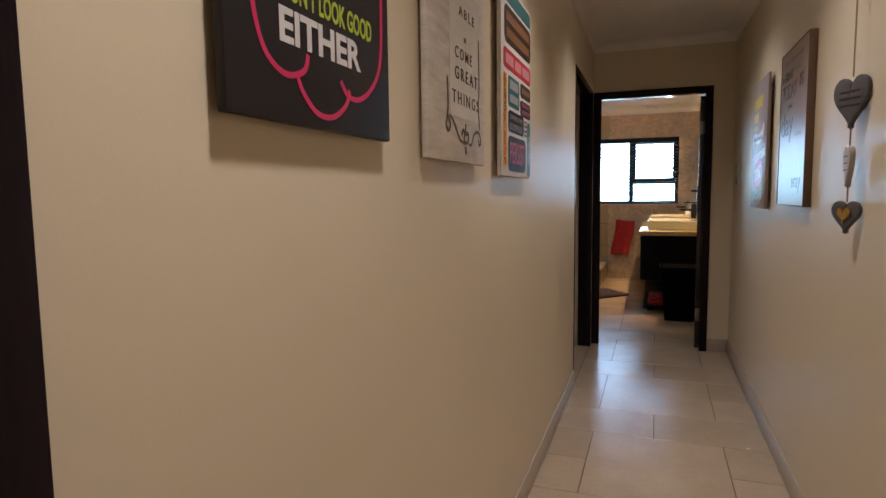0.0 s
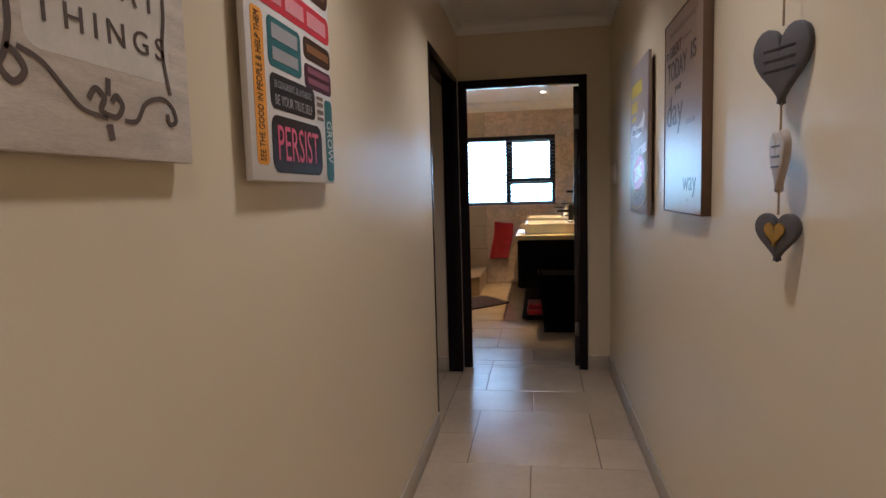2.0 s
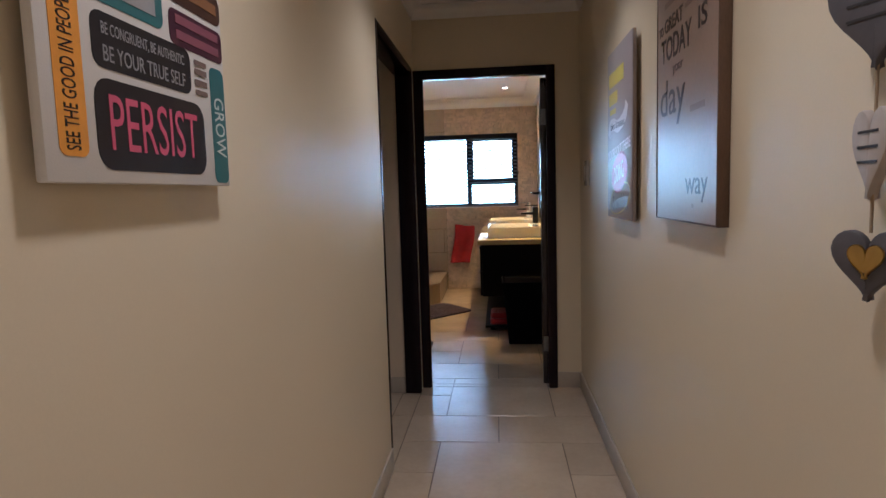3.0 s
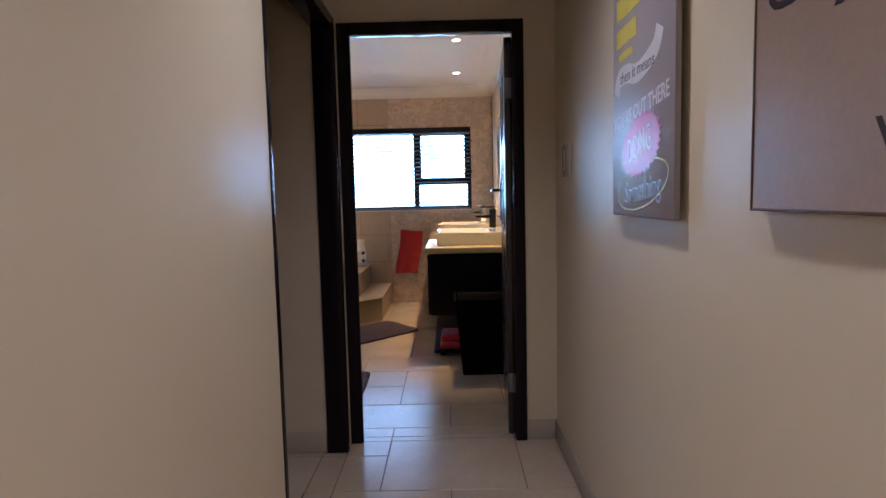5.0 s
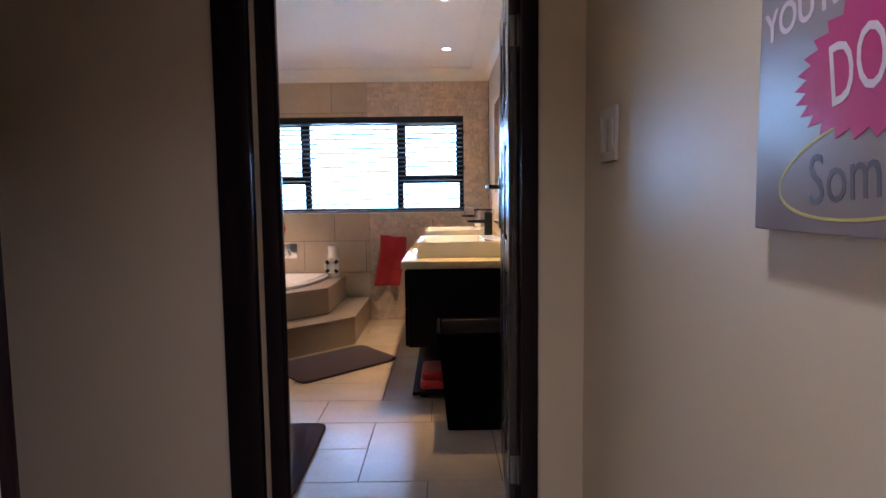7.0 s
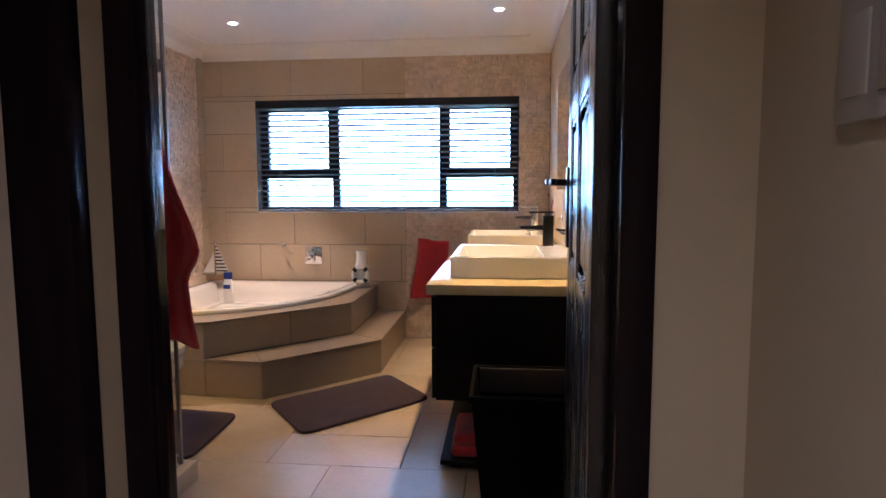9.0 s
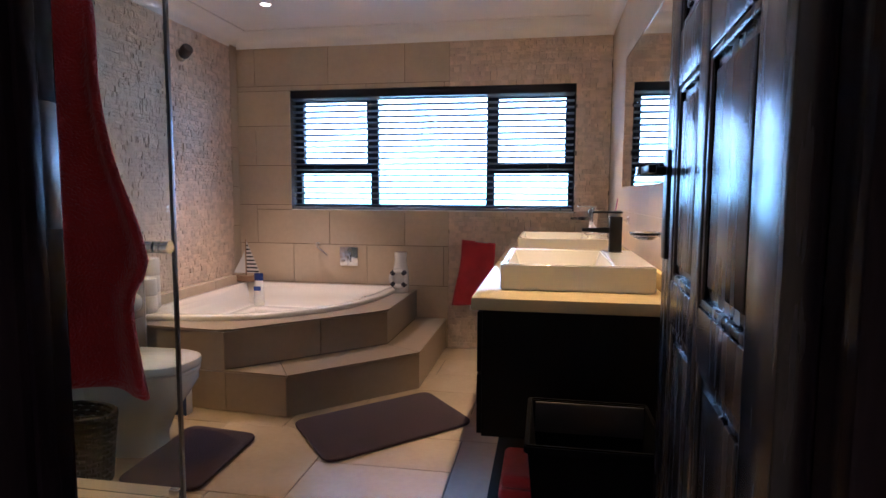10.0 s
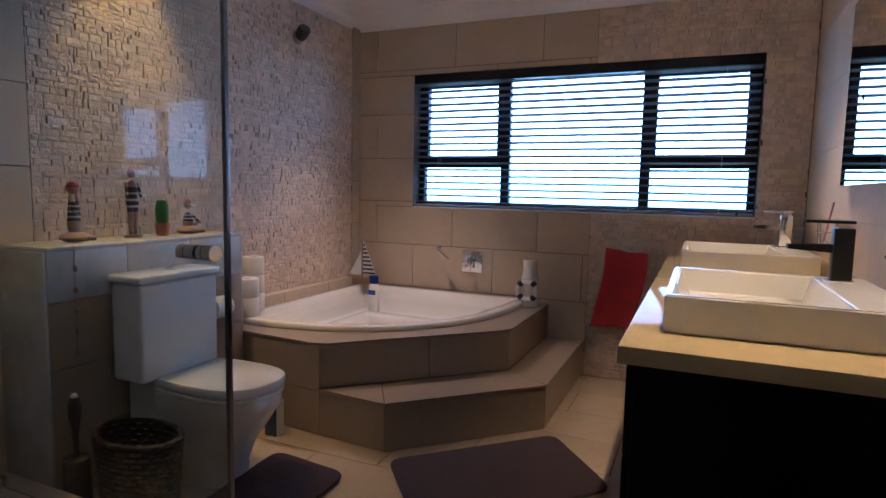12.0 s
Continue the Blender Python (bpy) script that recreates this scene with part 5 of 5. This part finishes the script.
def glazed(z, h):
    """Glazed colours in bands up a figurine: base, skin, striped bathing suit, skin and red hair."""
    m, t, b, nn, ln = nodes_of("painted_figurine")
    sep, mr, r = nn("ShaderNodeSeparateXYZ"), nn("ShaderNodeMapRange"), nn("ShaderNodeValToRGB")
    ln(nn("ShaderNodeTexCoord").outputs["Object"], sep.inputs[0])
    mr.inputs["From Min"].default_value, mr.inputs["From Max"].default_value = z, z + h
    ln(sep.outputs["Z"], mr.inputs["Value"]); ln(mr.outputs[0], r.inputs[0])
    r.color_ramp.interpolation = "CONSTANT"
    e = r.color_ramp.elements
    skin, navy, cream, red = (0.42, 0.25, 0.17, 1), (0.015, 0.018, 0.035, 1), (0.55, 0.48, 0.42, 1), (0.30, 0.035, 0.02, 1)
    e[0].position, e[0].color = 0.0, (0.20, 0.14, 0.11, 1)
    e[1].position, e[1].color = 0.08, skin
    for k, c in ((0.36, navy), (0.42, cream), (0.45, navy), (0.51, cream), (0.54, navy), (0.60, cream), (0.63, navy), (0.70, skin), (0.93, red)):
        e.new(k).color = c
    ln(r.outputs[0], b.inputs["Base Color"])
    b.inputs["Roughness"].default_value = 0.35
    return m


def figurine(y, h, pose_, label):
    """A small painted bather figurine, as one plain shape."""
    x, z = -2.430, 0.9855
    bm = bmesh.new()
    if pose_ == "stand":
        lathe(bm, (x, y, z), [(0.002, 0), (0.038, 0.001), (0.036, 0.012), (0.008, 0.020)], 18)
        tube(bm, (x, y - 0.010, z + 0.012), (x, y - 0.012, z + h * 0.46), 0.010, 0.015, 12); tube(bm, (x, y + 0.010, z + 0.012), (x, y + 0.012, z + h * 0.46), 0.010, 0.015, 12)
        ball(bm, (x, y, z + h * 0.50), 0.024, 0.030, 0.032); ball(bm, (x, y, z + h * 0.66), 0.020, 0.026, 0.045)
        tube(bm, (x, y - 0.028, z + h * 0.76), (x + 0.012, y - 0.036, z + h * 0.56), 0.007, 0.006, 8); tube(bm, (x, y + 0.028, z + h * 0.76), (x + 0.012, y + 0.036, z + h * 0.56), 0.007, 0.006, 8)
        ball(bm, (x, y, z + h * 0.90), 0.020, 0.020, 0.024)
    else:
        ball(bm, (x, y, z + 0.020), 0.050, 0.060, 0.022); tube(bm, (x + 0.02, y, z + 0.016), (x + 0.05, y + 0.055, z + 0.014), 0.014, 0.008, 10)
        ball(bm, (x, y, z + h * 0.32), 0.022, 0.028, 0.050)
        if pose_ == "ball":
            tube(bm, (x, y - 0.020, z + h * 0.45), (x, y - 0.012, z + h * 0.86), 0.007, 0.005, 8); tube(bm, (x, y + 0.020, z + h * 0.45), (x, y + 0.012, z + h * 0.86), 0.007, 0.005, 8)
            ball(bm, (x, y, z + h * 0.60), 0.019, 0.019, 0.023); ball(bm, (x, y, z + h * 0.93), 0.026)
        else:
            tube(bm, (x, y + 0.02, z + h * 0.55), (x + 0.03, y + 0.05, z + h * 0.30), 0.006, 0.006, 8); tube(bm, (x, y + 0.02, z + 0.02), (x + 0.01, y + 0.06, z + h * 0.36), 0.010, 0.008, 8)
            ball(bm, (x, y, z + h * 0.84), 0.019, 0.019, 0.024)
    return solid("figurine", bm, glazed(z, h), label, "figurine", "shelf figurines")


figurine(7.140, 0.235, "ball", "painted bather figurine holding a ball on the shelf")
figurine(7.408, 0.320, "stand", "painted standing bather figurine on the shelf")
figurine(7.715, 0.175, "sit", "painted seated bather figurine on the shelf")
pot = thing("potted_cactus", (-2.43, 7.563, 0.985), "small green cactus ornament in an orange pot", "ornament")
part("pot", lathe(bmesh.new(), (-2.43, 7.563, 0.9855), [(0.002, 0), (0.026, 0), (0.034, 0.06), (0.030, 0.06), (0.002, 0.05)]), ink("terracotta", (0.45, 0.13, 0.04)), pot)
part("plant", lathe(bmesh.new(), (-2.43, 7.563, 0.9855), [(0.020, 0.05), (0.028, 0.07), (0.030, 0.13), (0.022, 0.165), (0.002, 0.170)], 14), ink("cactus_green", (0.03, 0.16, 0.03)), pot)
shells = thing("shell_garland", (-2.27, 7.02, 0.6), "string of small shells hanging from the shelf", "garland")
bm = tube(bmesh.new(), (-2.277, 7.03, 0.985), (-2.277, 7.03, 0.56), 0.0015, n=6)
part("cord", bm, ink("twine_pale", (0.4, 0.32, 0.25)), shells)
for k, z in enumerate((0.90, 0.82, 0.74, 0.66, 0.57)):
    part("shell", ball(bmesh.new(), (-2.272, 7.03, z), 0.007, 0.010, 0.012, 10, 6), ink("old_shell", (0.26, 0.20, 0.18)), shells)
brush = thing("toilet_brush", (-2.225, 6.972, 0), "dark toilet brush in its holder beside the basket", "toilet brush")
part("holder", lathe(bmesh.new(), (-2.225, 6.972, 0), [(0.002, 0.001), (0.050, 0.001), (0.046, 0.19), (0.040, 0.195), (0.002, 0.195)]), ink("dark_holder", (0.02, 0.016, 0.018)), brush)
part("handle", lathe(bmesh.new(), (-2.225, 6.972, 0), [(0.010, 0.19), (0.012, 0.30), (0.021, 0.34), (0.024, 0.40), (0.014, 0.425), (0.002, 0.427)]), ink("dark_holder", (0.02, 0.016, 0.018)), brush)
part("knob", ball(bmesh.new(), (-2.225, 6.972, 0.428), 0.013), M["plastic"], brush, "white knob")
bk = thing("wicker_basket", (-1.99, 7.05, 0), "dark brown oval wicker basket on the floor", "basket")
wick = paint("dark_wicker", (0.007, 0.004, 0.004), 0.6, var=0.4, scale=30, fine=120, bump=0.6)
for k in range(14):
    rr_ = 0.150 + 0.0024 * k
    bm = bmesh.new()
    for i in range(40):
        a, c = 2 * math.pi * i / 40, 2 * math.pi * (i + 1) / 40
        w_ = 0.005 * (1 if (i + k) % 2 else -1)
        tube(bm, (-1.99 + (rr_ + w_) * math.cos(a), 7.050 + (rr_ + w_) * 0.62 * math.sin(a), 0.012 + 0.022 * k), (-1.99 + (rr_ - w_) * math.cos(c), 7.050 + (rr_ - w_) * 0.62 * math.sin(c), 0.012 + 0.022 * k), 0.011, n=6)
    part("weave", bm, wick, bk)
part("base", lathe(bmesh.new(), (-1.99, 7.050, 0), [(0.002, 0.001), (0.150, 0.001), (0.150, 0.012), (0.002, 0.012)], 28, 1.0, 0.62), wick, bk)
carton = thing("small_box", (-1.995, 7.82, 0), "small white and blue carton beside the toilet", "box")
part("carton", boxed(-2.030, -1.960, 7.790, 7.850, 0.001, 0.180, 0.002), ink("carton_blue", (0.03, 0.07, 0.20)), carton)
part("carton_side", boxed(-1.9598, -1.9585, 7.793, 7.847, 0.003, 0.178), M["plastic"], carton, "white printed side")
holder = thing("roll_holder", (-2.28, 7.70, 0.62), "wall roll holder with a white paper roll", "roll holder")
part("arm", tube(bmesh.new(), (-2.284, 7.70, 0.64), (-2.225, 7.70, 0.64), 0.008), M["chrome"], holder)
bm = lathe(bmesh.new(), (0, 0, 0), [(0.02, -0.05), (0.052, -0.05), (0.052, 0.05), (0.02, 0.05)]); bm.transform(pose(-2.225, 7.70, 0.64, 90, 0, 0))
part("paper", bm, paper, holder)


# ---- pieces: floor tiles, wall tiles, stones ----
MESHES = {}


def slab(owner, name, w, h, t, m, material, bevel=0.0015):
    """One tile: w along its x, h along its y, t thick; tiles of one size share a mesh."""
    key = (name, round(w, 3), round(h, 3), t, material.name)
    if key not in MESHES:
        MESHES[key] = mesh_of(name, boxed(0, w, 0, h, 0, t, bevel, 1), material)
    ob = new(name, MESHES[key])
    ob.parent = owner
    ob.matrix_basis = m
    return ob


G = 0.0042
PX, PY, BIG = 0.635, 1.050, 0.688


def lay_floor(x0, x1, y0, y1):
    k0, k1 = math.floor((y0 - 3.910) / PY) - 1, math.ceil((y1 - 3.910) / PY) + 1
    cells = []
    for k in range(k0, k1):
        yb = 3.910 + k * PY
        for i in range(-8, 4):
            xa = -0.412 + i * PX
            if i % 2 == 0:
                cells.append((xa, xa + PX, yb, yb + BIG))
            else:
                cells.append((xa, xa + PX, yb, yb + BIG / 2)); cells.append((xa, xa + PX, yb + BIG / 2, yb + BIG))
            xs = -0.105 + i * PX
            cells.append((xs, xs + PX, yb + BIG, yb + PY))
    for a, c, d, e in cells:
        a, c, d, e = max(a, x0), min(c, x1), max(d, y0), min(e, y1)
        if c - a > 0.02 and e - d > 0.02:
            slab(floor, "tile", c - a - G, e - d - G, 0.0045, Matrix.Translation((a + G / 2, d + G / 2, -0.0045)), M["floor"])


lay_floor(XL, XR, -2.0, YE)
lay_floor(DX0 + 0.056, DX1 - 0.056, YE, BY0)
lay_floor(XL - T, XL, SD0 + 0.032, 5.345)
lay_floor(-1.9, XL - T, 3.2, 5.362)
lay_floor(BX0, BX1, BY0, BY1)

wall_w = bpy.data.objects["wall_bath_window"]
wall_r = bpy.data.objects["wall_bath_right"]
wall_l = bpy.data.objects["wall_bath_left"]
HOLE = (WX0, WX1, WZ0, WZ1)
TW, TH = 0.633, 0.3215
FACE_Y = Matrix(((1, 0, 0, 0), (0, 0, 1, 0), (0, 1, 0, 0), (0, 0, 0, 1)))
SX = -0.778
for r in range(-3, 6):
    z0, z1 = 0.816 + r * TH, 0.816 + (r + 1) * TH
    for i in range(-3, 6):
        x0 = -2.086 + (i - 1) * TW + (TW / 2 if r % 2 == 0 else 0)
        a, c, d, e = max(x0, BX0), min(x0 + TW, SX), max(z0, 0.0), min(z1, HB)
        if c - a < 0.02 or e - d < 0.02:
            continue
        for u0, u1, v0, v1 in cut_rect((a, c, d, e), HOLE):
            slab(wall_w, "tile", u1 - u0 - G, v1 - v0 - G, 0.008, Matrix(((1, 0, 0, u0 + G / 2), (0, 0, -1, BY1), (0, 1, 0, v0 + G / 2), (0, 0, 0, 1))), M["wtile"])
for r in range(-3, 6):
    z0, z1 = 0.816 + r * TH, 0.816 + (r + 1) * TH
    for i in range(0, 8):
        y0 = BY0 + (i - (0.5 if r % 2 else 0)) * TW
        a, c, d, e = max(y0, BY0), min(y0 + TW, BY1 - 0.03), max(z0, 0.0), min(z1, HB)
        if c - a < 0.02 or e - d < 0.02:
            continue
        slab(wall_r, "tile", c - a - 0.0012, e - d - 0.0012, 0.010, Matrix(((0, 0, -1, BX1), (1, 0, 0, a + 0.0006), (0, 1, 0, d + 0.0006), (0, 0, 0, 1))), M["wtile"], 0.0005)
# smooth tile strip in the left corner and over the bath's left edge
for r in range(0, 8):
    slab(wall_l, "tile", 0.105, TH - G, 0.014, Matrix(((0, 0, 1, BX0), (-1, 0, 0, BY1 - 0.009), (0, 1, 0, r * TH), (0, 0, 0, 1))), M["wtile"])
for i in range(3):
    slab(wall_l, "tile", 0.480 if i < 2 else 0.275, 0.094, 0.060, Matrix(((0, 0, 1, BX0 + 0.001), (-1, 0, 0, BY1 - 0.012 - 0.483 * i), (0, 1, 0, Z2 + 0.001), (0, 0, 0, 1))), M["wtile"])

STONE0 = 7.06   # the stone cladding begins behind the shower glass
for r in range(0, 8):
    for y0, y1 in ((BY0, BY0 + 0.40), (BY0 + 0.40, BY0 + 0.40 + TW), (BY0 + 0.40 + TW, STONE0)):
        slab(wall_l, "tile", y1 - y0 - G, min(TH, HB - r * TH) - G, 0.012, Matrix(((0, 0, 1, BX0), (-1, 0, 0, y1 - G / 2), (0, 1, 0, r * TH), (0, 0, 0, 1))), M["wtile"])

rng = random.Random(7)
CELL = 0.0225


def stone_cells(u0, u1, v0, v1, holes):
    """Rows of small split stones of uneven length that fill a rectangle."""
    v = v0
    while v < v1 - 0.01:
        h = CELL * rng.choice((0.9, 1.1, 1.3, 1.6))
        if v1 - v - h < 0.011:
            h = v1 - v
        u = u0 - rng.random() * 0.02
        while u < u1 - 0.004:
            w = CELL * rng.choice((0.8, 1.1, 1.5, 2.0, 2.6))
            a, c = max(u, u0), min(u + w, u1)
            u += w
            if c - a < 0.006:
                continue
            for q in [(a, c, v, v + h)] if not holes else sum((cut_rect((a, c, v, v + h), hh) for hh in holes), []):
                yield q
        v += h


def stone_box(vs, fs, q, depth, place, slit):
    """A split stone: a rough-faced block standing proud of the bed."""
    u0, u1, v0, v1 = q
    g, gu = 0.0002, rng.choice((0.0003, 0.0003, 0.0003, 0.0004, 0.0004, 0.0006, 0.0006, 0.0015, slit))
    gu = min(gu, (u1 - u0) * 0.4)
    base = len(vs)
    j = [rng.uniform(-0.0025, 0.0025) for _ in range(4)]
    for (u, v), d in zip(((u0 + g, v0 + g), (u1 - gu, v0 + g), (u1 - gu, v1 - g), (u0 + g, v1 - g)), (0, 0, 0, 0)):
        vs.append(place(u, v, 0.0))
    for k, (u, v) in enumerate(((u0 + g * 1.6, v0 + g * 2), (u1 - gu * 1.3, v0 + g * 2), (u1 - gu * 1.3, v1 - g * 2), (u0 + g * 1.6, v1 - g * 2))):
        vs.append(place(u, v, max(0.003, depth + j[k])))
    vs.append(place(u0 + (u1 - gu - u0) * rng.uniform(0.3, 0.7), v0 + (v1 - v0) * rng.uniform(0.3, 0.7), depth + rng.uniform(0.0005, 0.0035)))
    fs += [(base + 4 + k, base + 4 + (k + 1) % 4, base + 8) for k in range(4)] + [(base + k, base + (k + 1) % 4, base + 4 + (k + 1) % 4, base + 4 + k) for k in range(4)]


def cladding(owner, u0, u1, v0, v1, holes, place, singles, slit=0.0065):
    vs, fs = [], []
    count = 0
    for q in stone_cells(u0, u1, v0, v1, holes):
        depth = rng.choice((0.009, 0.0095, 0.010, 0.0105, 0.011, 0.0125))
        if singles and count < 290 and singles[0] < q[0] < singles[1] and singles[2] < q[2] < singles[3]:
            v2, f2_ = [], []
            stone_box(v2, f2_, q, depth, place, slit)
            me = bpy.data.meshes.new("stone")
            me.from_pydata(v2, [], f2_)
            me.materials.append(M["stone1"])
            ob = new("stone", me)
            ob.parent = owner
            count += 1
        else:
            stone_box(vs, fs, q, depth, place, slit)
    me = bpy.data.meshes.new("stone_cladding")
    me.from_pydata(vs, [], fs)
    me.materials.append(M["stone"])
    ob = new("stone_cladding", me)
    ob.parent = owner
    tagged(ob, "split travertine cladding", "", "", "stuff")


cladding(wall_l, STONE0, BY1 - 0.118, 0.0, 0.986, [(6.93, 9.6, 0.0, 0.986)], lambda u, v, d: (BX0 + d, u, v), None)
cladding(wall_l, STONE0, BY1 - 0.118, 0.986, HB - 0.0985, [(9.9, 9.95, 0, 0.01)], lambda u, v, d: (BX0 + d, u, v), (7.20, 7.60, 1.45, 1.75))
cladding(wall_l, 7.93, BY1 - 0.118, 0.563, 0.986, [(9.9, 9.95, 0, 0.01)], lambda u, v, d: (BX0 + d, u, v), None)
cladding(wall_w, SX, BX1 - 0.010, 0.0, HB - 0.0985, [HOLE], lambda u, v, d: (u, BY1 - d, v), None, 0.0022)
